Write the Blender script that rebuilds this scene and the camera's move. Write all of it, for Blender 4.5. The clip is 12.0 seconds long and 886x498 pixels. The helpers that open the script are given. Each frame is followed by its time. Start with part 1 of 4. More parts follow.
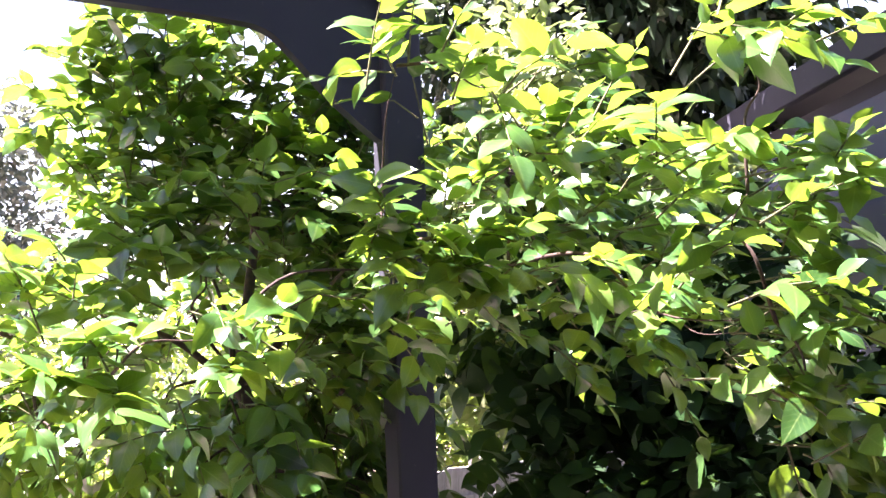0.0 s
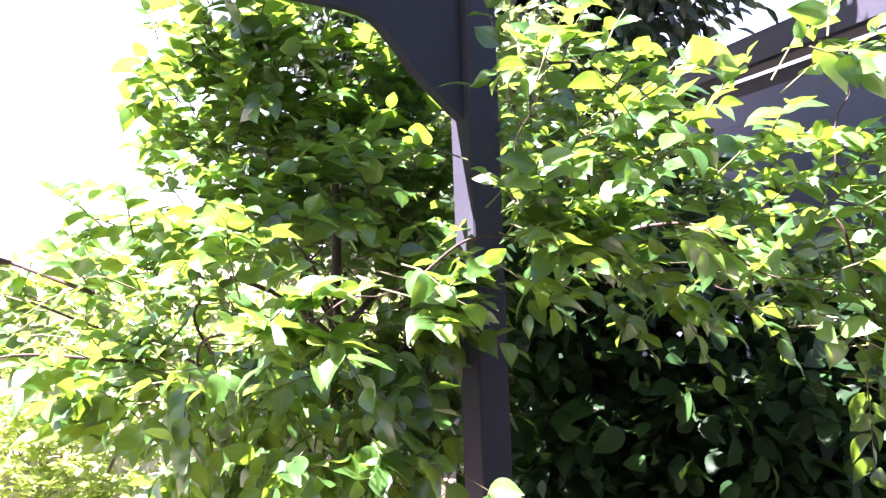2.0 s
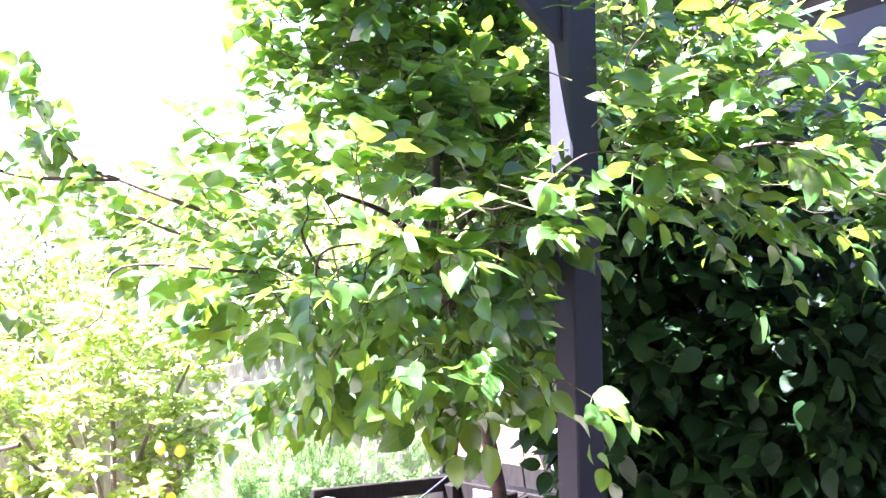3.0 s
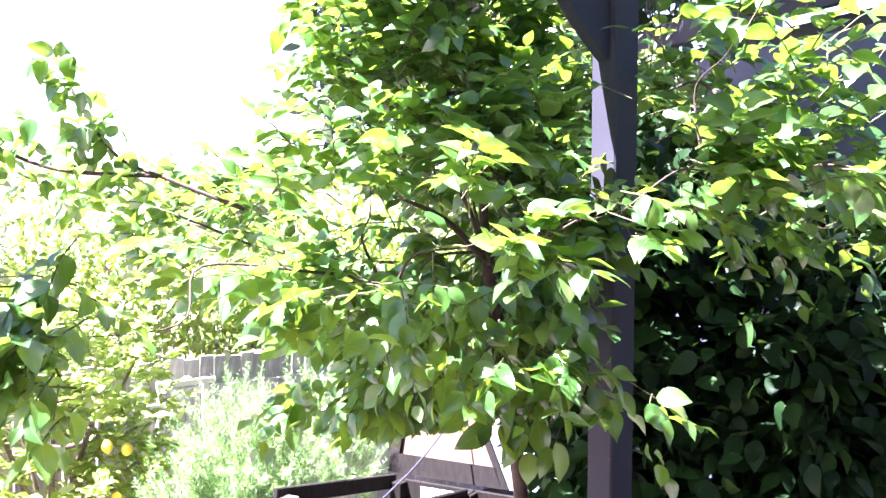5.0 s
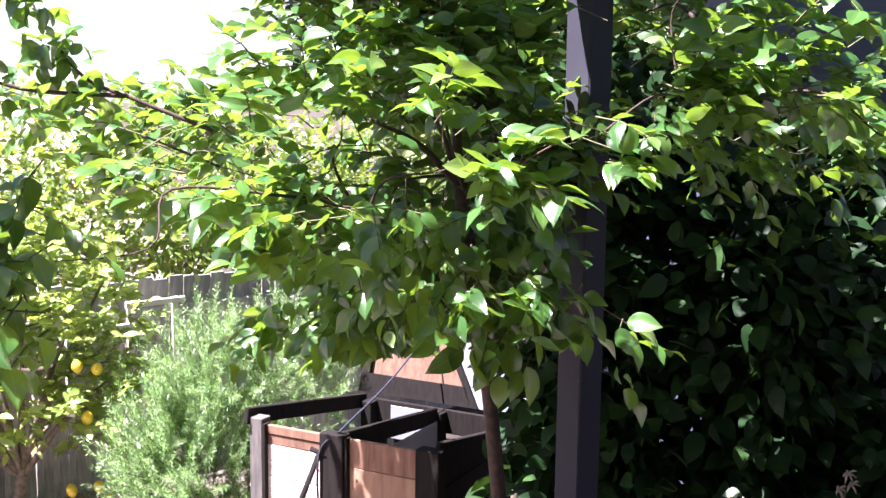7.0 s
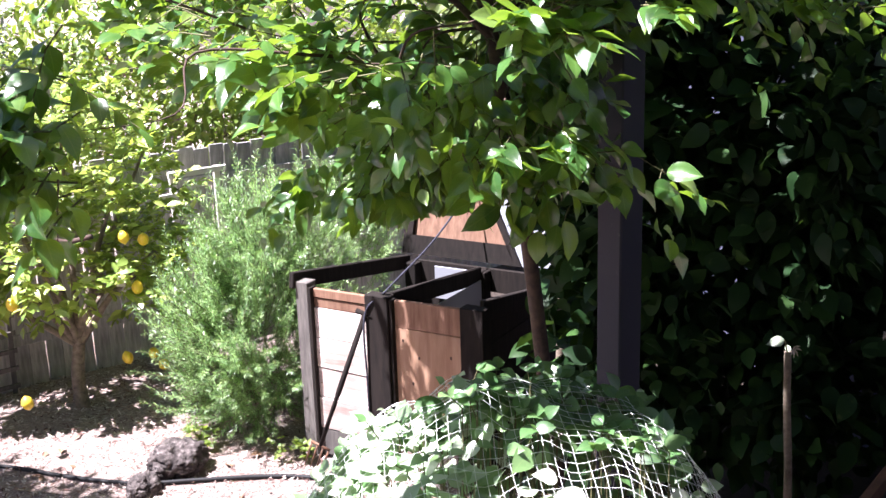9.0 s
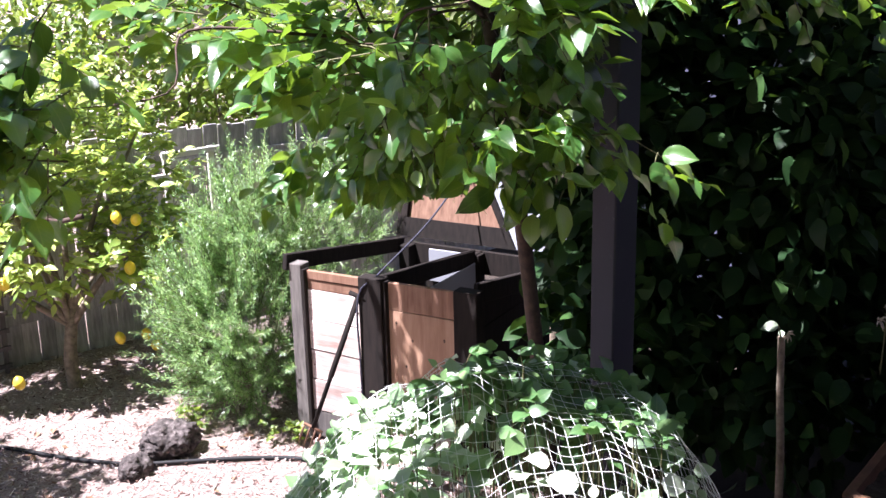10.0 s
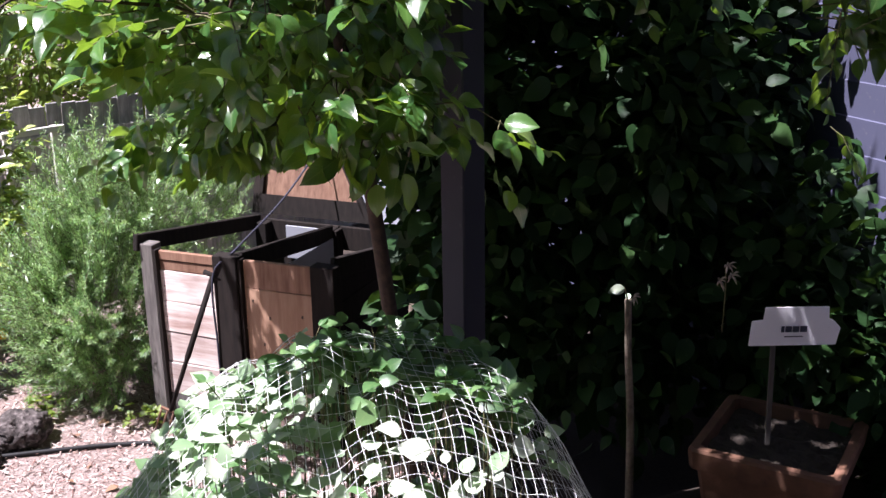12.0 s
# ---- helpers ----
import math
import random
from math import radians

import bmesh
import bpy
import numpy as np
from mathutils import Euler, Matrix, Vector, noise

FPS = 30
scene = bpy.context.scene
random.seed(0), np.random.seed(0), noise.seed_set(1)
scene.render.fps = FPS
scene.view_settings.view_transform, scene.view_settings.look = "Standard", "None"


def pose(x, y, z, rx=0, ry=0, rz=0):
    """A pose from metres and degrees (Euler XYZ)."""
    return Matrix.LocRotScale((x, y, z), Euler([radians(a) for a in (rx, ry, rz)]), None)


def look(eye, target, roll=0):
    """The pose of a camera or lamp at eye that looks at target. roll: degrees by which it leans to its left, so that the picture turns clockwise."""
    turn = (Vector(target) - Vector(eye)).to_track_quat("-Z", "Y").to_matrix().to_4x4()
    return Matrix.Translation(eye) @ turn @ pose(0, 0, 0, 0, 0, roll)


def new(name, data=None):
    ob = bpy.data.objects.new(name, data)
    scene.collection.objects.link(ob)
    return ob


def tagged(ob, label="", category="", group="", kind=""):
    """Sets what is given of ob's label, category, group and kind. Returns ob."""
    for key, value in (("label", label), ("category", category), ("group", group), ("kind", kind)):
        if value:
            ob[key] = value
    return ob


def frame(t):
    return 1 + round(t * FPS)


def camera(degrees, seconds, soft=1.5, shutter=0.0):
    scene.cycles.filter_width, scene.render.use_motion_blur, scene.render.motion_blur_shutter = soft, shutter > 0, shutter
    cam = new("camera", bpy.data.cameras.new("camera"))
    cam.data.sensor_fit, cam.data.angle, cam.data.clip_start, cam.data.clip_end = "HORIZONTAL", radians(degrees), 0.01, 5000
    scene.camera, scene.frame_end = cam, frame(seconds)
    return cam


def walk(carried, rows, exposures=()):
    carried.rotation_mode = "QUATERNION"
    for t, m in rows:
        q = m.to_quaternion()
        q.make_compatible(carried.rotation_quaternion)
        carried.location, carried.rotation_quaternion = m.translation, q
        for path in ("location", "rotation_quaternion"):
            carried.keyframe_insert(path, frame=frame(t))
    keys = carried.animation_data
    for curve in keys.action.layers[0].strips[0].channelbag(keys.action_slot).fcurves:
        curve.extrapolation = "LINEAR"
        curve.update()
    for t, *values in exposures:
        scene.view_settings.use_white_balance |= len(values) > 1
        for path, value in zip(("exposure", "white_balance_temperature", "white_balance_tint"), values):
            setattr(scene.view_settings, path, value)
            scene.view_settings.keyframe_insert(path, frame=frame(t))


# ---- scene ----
cam = camera(44.9, 12.0, soft=1.5)
PATH = [  # seconds, x, y, z, yaw, pitch, roll
    (0, 0.000, -0.000, 2.528, 0.00, 2.82, 2.41),
    (0.5, -0.045, -0.053, 2.548, -0.96, 3.77, 1.22),
    (1, -0.215, -0.107, 2.596, -3.97, 3.13, 0.45),
    (1.5, -0.619, -0.196, 2.620, -10.10, 0.54, 2.80),
    (2, -0.742, -0.300, 2.575, -10.17, -0.05, 2.13),
    (2.5, -0.833, -0.377, 2.482, -6.25, -1.76, 1.91),
    (3, -0.964, -0.360, 2.528, -8.79, -3.30, 1.61),
    (3.5, -1.197, -0.302, 2.556, -14.48, -2.79, 2.11),
    (3.7, -1.275, -0.296, 2.594, -13.85, -4.35, 2.60),
    (5.3, -1.556, -0.344, 2.555, -16.72, -3.36, -0.48),
    (5.5, -1.553, -0.343, 2.566, -16.66, -3.65, -0.28),
    (6, -1.545, -0.329, 2.584, -16.57, -3.96, -0.65),
    (6.5, -1.549, -0.321, 2.582, -17.31, -5.37, -0.59),
    (7, -1.548, -0.318, 2.574, -18.04, -7.82, -0.66),
    (7.5, -1.533, -0.318, 2.555, -18.17, -11.60, -0.11),
    (7.7, -1.523, -0.300, 2.551, -17.59, -13.53, 0.31),
    (9.3, -1.505, -0.279, 2.553, -15.93, -15.47, 1.64),
    (9.5, -1.502, -0.272, 2.547, -15.93, -15.77, 1.37),
    (10, -1.502, -0.272, 2.547, -16.23, -16.09, 1.31),
    (10.5, -1.502, -0.277, 2.550, -16.51, -15.75, 1.15),
    (11, -1.501, -0.278, 2.546, -16.98, -16.00, 1.22),
    (11.5, -1.491, -0.290, 2.543, -18.70, -16.17, 1.33),
    (12, -1.452, -0.289, 2.528, -23.50, -17.45, 0.89),
]
EXPOSURES = [(0.0, 3.85, 6500, 32), (2.0, 4.02, 6200, 33), (2.5, 4.55, 5800, 30), (3.7, 4.55, 5650, 26), (5.5, 3.95, 5850, 30),
             (6.0, 3.7, 5870, 29), (6.5, 3.15, 5950, 28), (7.5, 2.83, 6150, 28), (9.5, 2.47, 6070, 22), (10.5, 2.24, 6000, 23), (11.0, 1.92, 6000, 22), (11.5, 1.74, 6040, 23), (12.0, 1.80, 6070, 24)]
walk(cam, [(t, pose(x, y, z, 90 + pitch, roll, yaw)) for t, x, y, z, yaw, pitch, roll in PATH], EXPOSURES)

# ---- sky and sun ----
SUN_AZ, SUN_EL = radians(182), radians(66)      # azimuth of the sun, counted from +x towards +y
world = bpy.data.worlds.new("sky")
world.use_nodes = True
scene.world = world
wn = world.node_tree
sky = wn.nodes.new("ShaderNodeTexSky")
sky.sky_type = "NISHITA"
sky.sun_disc = False
sky.sun_elevation = SUN_EL
sky.dust_density, sky.ozone_density = 1.0, 1.0
sky.sun_rotation = radians(90) - SUN_AZ
wn.nodes["Background"].inputs[1].default_value = 0.025
wn.links.new(sky.outputs[0], wn.nodes["Background"].inputs[0])
# white summer haze all round the horizon, thinning out overhead
haze = wn.nodes.new("ShaderNodeBackground")
haze.inputs[0].default_value = (0.98, 0.99, 1.0, 1)
way = wn.nodes.new("ShaderNodeSeparateXYZ")
wn.links.new(wn.nodes.new("ShaderNodeTexCoord").outputs["Generated"], way.inputs[0])
thin = wn.nodes.new("ShaderNodeMapRange")
thin.interpolation_type = "SMOOTHSTEP"
for k, v in zip(("From Min", "From Max", "To Min", "To Max"), (0.20, 0.31, 0.085, 0.0)):
    thin.inputs[k].default_value = v
wn.links.new(way.outputs[2], thin.inputs["Value"])
wn.links.new(thin.outputs[0], haze.inputs[1])
both = wn.nodes.new("ShaderNodeAddShader")
wn.links.new(wn.nodes["Background"].outputs[0], both.inputs[0])
wn.links.new(haze.outputs[0], both.inputs[1])
wn.links.new(both.outputs[0], wn.nodes["World Output"].inputs[0])
sun = new("sun", bpy.data.lights.new("sun", "SUN"))
sun.data.energy, sun.data.angle, sun.data.color = 5.0, radians(0.53), (1.0, 0.965, 0.93)
TO_SUN = Vector((math.cos(SUN_AZ) * math.cos(SUN_EL), math.sin(SUN_AZ) * math.cos(SUN_EL), math.sin(SUN_EL)))
sun.matrix_world = look((0, 0, 30), Vector((0, 0, 30)) - TO_SUN)


# ---- materials ----
def ramp(nt, stops, fac):
    n = nt.nodes.new("ShaderNodeValToRGB")
    e = n.color_ramp.elements
    while len(e) < len(stops):
        e.new(0.5)
    for el, (p, c) in zip(e, stops):
        el.position, el.color = p, (*c, 1)
    nt.links.new(fac, n.inputs[0])
    return n.outputs[0]


def noise_at(nt, scale, detail=4.0, rough=0.55, stretch=None, coord="Object"):
    co = nt.nodes.new("ShaderNodeTexCoord").outputs[coord]
    if stretch:
        m = nt.nodes.new("ShaderNodeMapping")
        m.inputs["Scale"].default_value = stretch
        nt.links.new(co, m.inputs[0])
        co = m.outputs[0]
    n = nt.nodes.new("ShaderNodeTexNoise")
    n.inputs["Scale"].default_value, n.inputs["Detail"].default_value, n.inputs["Roughness"].default_value = scale, detail, rough
    nt.links.new(co, n.inputs["Vector"])
    return n.outputs["Fac"]


def mixed(nt, a, b, fac, mode="MIX"):
    n = nt.nodes.new("ShaderNodeMix")
    n.data_type, n.blend_type = "RGBA", mode
    for sock, val in ((n.inputs[0], fac), (n.inputs[6], a), (n.inputs[7], b)):
        if isinstance(val, bpy.types.NodeSocket):
            nt.links.new(val, sock)
        elif isinstance(val, tuple):
            sock.default_value = (*val, 1)
        else:
            sock.default_value = val
    return n.outputs[2]


def bumped(nt, bsdf, height, strength=0.3, distance=0.01):
    b = nt.nodes.new("ShaderNodeBump")
    b.inputs["Strength"].default_value, b.inputs["Distance"].default_value = strength, distance
    nt.links.new(height, b.inputs["Height"])
    nt.links.new(b.outputs[0], bsdf.inputs["Normal"])


def base_mat(name, rough=0.7, metal=0.0):
    m = bpy.data.materials.new(name)
    m.use_nodes = True
    b = m.node_tree.nodes["Principled BSDF"]
    b.inputs["Roughness"].default_value, b.inputs["Metallic"].default_value = rough, metal
    return m, m.node_tree, b


def random_value(nt):
    a = nt.nodes.new("ShaderNodeObjectInfo").outputs["Random"]
    b = nt.nodes.new("ShaderNodeNewGeometry").outputs["Random Per Island"]
    n = nt.nodes.new("ShaderNodeMath")
    n.operation = "ADD"
    nt.links.new(a, n.inputs[0]), nt.links.new(b, n.inputs[1])
    w = nt.nodes.new("ShaderNodeMath")
    w.operation = "FRACT"
    nt.links.new(n.outputs[0], w.inputs[0])
    return w.outputs[0]


def leaf_mat(name, stops, through_colour, rough=0.4, through_amount=0.35, veins=True, gloss=0.8):
    """A leaf: glossy skin, light shining through, veins along the blade."""
    m, nt, b = base_mat(name, rough)
    col = ramp(nt, stops, random_value(nt))
    blotch = noise_at(nt, 30, 3)
    col = mixed(nt, col, (0.30, 0.32, 0.10), ramp(nt, [(0.62, (0, 0, 0)), (0.85, (0.2, 0.2, 0.2))], blotch))
    if veins:
        uv = nt.nodes.new("ShaderNodeTexCoord").outputs["UV"]
        sep = nt.nodes.new("ShaderNodeSeparateXYZ")
        nt.links.new(uv, sep.inputs[0])
        off = nt.nodes.new("ShaderNodeMath"); off.operation = "ABSOLUTE"
        nt.links.new(sep.outputs[0], off.inputs[0])
        mid = ramp(nt, [(0.0, (1, 1, 1)), (0.07, (0, 0, 0))], off.outputs[0])
        sl = nt.nodes.new("ShaderNodeMath"); sl.operation = "MULTIPLY_ADD"
        nt.links.new(off.outputs[0], sl.inputs[0])
        sl.inputs[1].default_value = -0.35
        nt.links.new(sep.outputs[1], sl.inputs[2])
        saw = nt.nodes.new("ShaderNodeMath"); saw.operation = "PINGPONG"
        nt.links.new(sl.outputs[0], saw.inputs[0])
        saw.inputs[1].default_value = 0.065
        side = ramp(nt, [(0.0, (0.55, 0.55, 0.55)), (0.012, (0, 0, 0))], saw.outputs[0])
        vein = mixed(nt, mid, side, 1.0, "ADD")
        col = mixed(nt, col, (0.30, 0.38, 0.13), mixed(nt, (0, 0, 0), vein, 0.25))
        bumped(nt, b, vein, 0.10, 0.002)
    nt.links.new(col, b.inputs["Base Color"])
    b.inputs["Specular IOR Level"].default_value = gloss
    tr = nt.nodes.new("ShaderNodeBsdfTranslucent")
    nt.links.new(mixed(nt, col, through_colour, 0.75), tr.inputs[0])
    mx = nt.nodes.new("ShaderNodeMixShader")
    mx.inputs[0].default_value = through_amount
    nt.links.new(b.outputs[0], mx.inputs[1]), nt.links.new(tr.outputs[0], mx.inputs[2])
    nt.links.new(mx.outputs[0], nt.nodes["Material Output"].inputs[0])
    return m


def wood_mat(name, dark, light, rough=0.75, along="x", scale=9.0, stain=(0.1, 0.09, 0.08), stain_amount=0.5):
    m, nt, b = base_mat(name, rough)
    stretch = {"x": (0.12, 1, 1), "y": (1, 0.12, 1), "z": (1, 1, 0.12)}[along]
    grain = noise_at(nt, scale * 6, 6, 0.65, stretch)
    broad = noise_at(nt, 2.3, 3)
    col = ramp(nt, [(0.3, dark), (0.7, light)], grain)
    col = mixed(nt, col, stain, ramp(nt, [(0.45, (0, 0, 0)), (0.75, (stain_amount,) * 3)], broad))
    rnd = nt.nodes.new("ShaderNodeObjectInfo").outputs["Random"]
    tone = ramp(nt, [(0.0, (0.72, 0.72, 0.72)), (1.0, (1.15, 1.12, 1.1))], rnd)
    col = mixed(nt, col, tone, 1.0, "MULTIPLY")
    nt.links.new(col, b.inputs["Base Color"])
    b.inputs["Specular IOR Level"].default_value = 0.2
    bumped(nt, b, grain, 0.4, 0.004)
    return m


def paint_mat(name, colour, rough=0.5, spread=0.12, gloss=0.5):
    m, nt, b = base_mat(name, rough)
    b.inputs["Specular IOR Level"].default_value = gloss
    fine, broad = noise_at(nt, 40, 5), noise_at(nt, 1.7, 4)
    lo = tuple(c * (1 - spread) for c in colour)
    hi = tuple(min(1, c * (1 + spread)) for c in colour)
    col = mixed(nt, ramp(nt, [(0.3, lo), (0.7, hi)], broad), (0.25, 0.24, 0.22), ramp(nt, [(0.66, (0, 0, 0)), (0.8, (0.3, 0.3, 0.3))], fine))
    nt.links.new(col, b.inputs["Base Color"])
    bumped(nt, b, fine, 0.15, 0.002)
    return m


def mottled_mat(name, stops, scale=12.0, rough=0.85, bump=0.5, depth=0.01, metal=0.0):
    m, nt, b = base_mat(name, rough, metal)
    n = noise_at(nt, scale, 7, 0.65)
    nt.links.new(ramp(nt, stops, n), b.inputs["Base Color"])
    bumped(nt, b, n, bump, depth)
    return m


M = {}
M["persimmon_leaf"] = leaf_mat("persimmon_leaf", [(0.0, (0.016, 0.052, 0.012)), (0.5, (0.034, 0.108, 0.024)), (0.85, (0.070, 0.165, 0.038)), (1.0, (0.17, 0.25, 0.06))], (0.34, 0.55, 0.035), 0.28, 0.31, True, 0.9)
M["lemon_leaf"] = leaf_mat("lemon_leaf", [(0.0, (0.09, 0.17, 0.035)), (0.5, (0.24, 0.35, 0.085)), (1.0, (0.48, 0.54, 0.18))], (0.52, 0.62, 0.07), 0.26, 0.38, True, 1.0)
# near-black vine and creeper leaf: the deep shade there is put into its colour
M["shaded_vine_leaf"] = leaf_mat("shaded_vine_leaf", [(0.0, (0.008, 0.024, 0.008)), (0.6, (0.013, 0.036, 0.011)), (1.0, (0.030, 0.07, 0.018))], (0.10, 0.20, 0.02), 0.5, 0.10, False, 0.14)
# bean leaf paled as in full sun; pointed crest shoots darkened as in shade
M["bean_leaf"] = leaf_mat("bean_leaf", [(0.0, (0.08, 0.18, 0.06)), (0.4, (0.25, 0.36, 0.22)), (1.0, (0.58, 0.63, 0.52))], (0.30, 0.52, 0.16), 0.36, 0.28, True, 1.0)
M["shaded_bean_shoot"] = leaf_mat("shaded_bean_shoot", [(0.0, (0.03, 0.085, 0.028)), (0.6, (0.07, 0.16, 0.055)), (1.0, (0.17, 0.28, 0.11))], (0.22, 0.42, 0.08), 0.36, 0.28, True, 1.0)
M["hedge_leaf"] = leaf_mat("hedge_leaf", [(0.0, (0.05, 0.10, 0.02)), (0.6, (0.11, 0.18, 0.03)), (1.0, (0.22, 0.27, 0.06))], (0.36, 0.48, 0.05), 0.45, 0.4, False)
# shrub leaf colour paled to imitate strong sun on it
M["sunlit_shrub_leaf"] = leaf_mat("sunlit_shrub_leaf", [(0.0, (0.06, 0.10, 0.035)), (0.6, (0.14, 0.19, 0.08)), (1.0, (0.32, 0.35, 0.19))], (0.36, 0.46, 0.10), 0.4, 0.35, False)
M["dark_leaf"] = leaf_mat("dark_leaf", [(0.0, (0.012, 0.03, 0.012)), (0.7, (0.025, 0.055, 0.02)), (1.0, (0.06, 0.09, 0.03))], (0.08, 0.14, 0.03), 0.5, 0.15, False)
M["grey_leaf"] = leaf_mat("grey_leaf", [(0.0, (0.06, 0.08, 0.06)), (0.7, (0.11, 0.13, 0.10)), (1.0, (0.2, 0.21, 0.17))], (0.2, 0.24, 0.12), 0.55, 0.2, False)
M["rosemary_leaf"] = leaf_mat("rosemary_leaf", [(0.0, (0.035, 0.09, 0.03)), (0.6, (0.12, 0.235, 0.085)), (1.0, (0.42, 0.57, 0.25))], (0.40, 0.64, 0.15), 0.40, 0.38, False)
M["bark"] = mottled_mat("bark", [(0.3, (0.028, 0.016, 0.012)), (0.7, (0.085, 0.048, 0.035))], 40, 0.85, 0.5, 0.006)
M["grey_bark"] = mottled_mat("grey_bark", [(0.3, (0.09, 0.07, 0.05)), (0.7, (0.26, 0.21, 0.16))], 30, 0.9, 0.6, 0.008)
M["twig"] = mottled_mat("twig", [(0.3, (0.06, 0.05, 0.025)), (0.7, (0.15, 0.15, 0.06))], 60, 0.8, 0.2, 0.002)
M["slate_paint"] = paint_mat("slate_paint", (0.047, 0.046, 0.060), 0.7, 0.12, 0.12)
M["lilac_paint"] = paint_mat("lilac_paint", (0.086, 0.090, 0.142), 0.6, 0.08, 0.2)
M["brown_timber"] = wood_mat("brown_timber", (0.16, 0.08, 0.05), (0.30, 0.17, 0.10), 0.7, "x")
M["paling"] = wood_mat("paling", (0.24, 0.23, 0.225), (0.54, 0.52, 0.51), 0.9, "z", 8, (0.08, 0.09, 0.06), 0.5)
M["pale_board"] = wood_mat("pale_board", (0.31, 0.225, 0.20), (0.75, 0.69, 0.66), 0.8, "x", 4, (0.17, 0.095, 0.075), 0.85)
M["plywood"] = wood_mat("plywood", (0.30, 0.165, 0.105), (0.50, 0.325, 0.225), 0.7, "z", 3, (0.17, 0.085, 0.055), 0.6)
M["warm_board"] = wood_mat("warm_board", (0.15, 0.08, 0.055), (0.30, 0.18, 0.125), 0.75, "z", 6, (0.20, 0.10, 0.06), 0.4)
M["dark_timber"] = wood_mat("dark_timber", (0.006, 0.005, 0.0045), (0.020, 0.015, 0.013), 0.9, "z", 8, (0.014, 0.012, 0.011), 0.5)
M["grey_timber"] = wood_mat("grey_timber", (0.06, 0.055, 0.055), (0.16, 0.15, 0.14), 0.85, "z", 8)
M["grey_sheet"] = paint_mat("grey_sheet", (0.24, 0.25, 0.285), 0.6)
M["white_frame"] = paint_mat("white_frame", (0.62, 0.58, 0.55), 0.6)
M["lemon_skin"] = mottled_mat("lemon_skin", [(0.3, (0.72, 0.46, 0.03)), (0.7, (0.85, 0.62, 0.05))], 90, 0.4, 0.25, 0.002)
M["dried_flower"] = mottled_mat("dried_flower", [(0.3, (0.30, 0.24, 0.18)), (0.7, (0.55, 0.48, 0.40))], 60, 0.8, 0.2, 0.002)
M["dry_leaf"] = mottled_mat("dry_leaf", [(0.3, (0.10, 0.05, 0.03)), (0.7, (0.30, 0.17, 0.10))], 40, 0.8, 0.3, 0.003)
M["net"] = paint_mat("net", (0.72, 0.73, 0.72), 0.55, 0.05)
M["rock"] = mottled_mat("rock", [(0.35, (0.022, 0.018, 0.017)), (0.55, (0.085, 0.070, 0.066)), (0.75, (0.26, 0.23, 0.22))], 22, 0.95, 1.0, 0.03)
M["black_hose"] = paint_mat("black_hose", (0.012, 0.012, 0.013), 0.6, 0.12, 0.2)
M["rope"] = mottled_mat("rope", [(0.4, (0.006, 0.006, 0.012)), (0.6, (0.035, 0.035, 0.06))], 120, 0.8, 0.3, 0.002)
M["rusty_steel"] = mottled_mat("rusty_steel", [(0.35, (0.06, 0.035, 0.025)), (0.7, (0.20, 0.10, 0.06))], 35, 0.6, 0.3, 0.002, 0.5)
M["terracotta"] = mottled_mat("terracotta", [(0.25, (0.06, 0.027, 0.016)), (0.55, (0.125, 0.058, 0.033)), (0.8, (0.20, 0.10, 0.062))], 9, 0.85, 0.25, 0.004)
M["soil"] = mottled_mat("soil", [(0.3, (0.011, 0.008, 0.006)), (0.7, (0.042, 0.030, 0.022))], 40, 0.95, 0.9, 0.02)
M["card"] = paint_mat("card", (0.86, 0.85, 0.88), 0.6, 0.03)
M["ink"] = paint_mat("ink", (0.03, 0.035, 0.06), 0.6)


def mulch_mat():
    m, nt, b = base_mat("mulch", 0.9)
    fine = noise_at(nt, 55, 6, 0.7, (1, 2.2, 1))
    broad = noise_at(nt, 1.6, 4)
    col = ramp(nt, [(0.28, (0.07, 0.038, 0.031)), (0.44, (0.27, 0.195, 0.172)), (0.64, (0.46, 0.395, 0.365))], fine)
    col = mixed(nt, col, (0.18, 0.10, 0.08), ramp(nt, [(0.48, (0, 0, 0)), (0.7, (0.5, 0.5, 0.5))], broad))
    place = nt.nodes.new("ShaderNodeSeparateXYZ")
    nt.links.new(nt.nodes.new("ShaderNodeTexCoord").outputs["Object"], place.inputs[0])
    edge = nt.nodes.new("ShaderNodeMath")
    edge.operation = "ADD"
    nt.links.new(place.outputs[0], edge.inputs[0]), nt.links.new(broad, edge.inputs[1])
    # dark soil colour towards the house: it stands in for the deep shade there
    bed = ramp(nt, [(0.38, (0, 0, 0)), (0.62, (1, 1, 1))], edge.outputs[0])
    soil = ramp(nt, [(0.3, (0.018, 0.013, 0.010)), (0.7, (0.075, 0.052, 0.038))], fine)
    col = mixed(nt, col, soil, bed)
    nt.links.new(col, b.inputs["Base Color"])
    bumped(nt, b, fine, 0.9, 0.03)
    return m


M["mulch"] = mulch_mat()
m_chip, nt_chip, b_chip = base_mat("chip", 0.85)
nt_chip.links.new(ramp(nt_chip, [(0.0, (0.055, 0.024, 0.019)), (0.25, (0.22, 0.12, 0.10)), (0.5, (0.46, 0.34, 0.295)), (1.0, (0.72, 0.64, 0.60))], random_value(nt_chip)), b_chip.inputs["Base Color"])
M["chip"] = m_chip


# ---- building helpers ----
def part(name, bm, material, parent=None, label=""):
    """Link a bmesh as one mesh object under a thing or a part."""
    me = bpy.data.meshes.new(name)
    bm.to_mesh(me)
    bm.free()
    me.materials.append(M[material])
    ob = new(name, me)
    if parent:
        ob.parent = parent
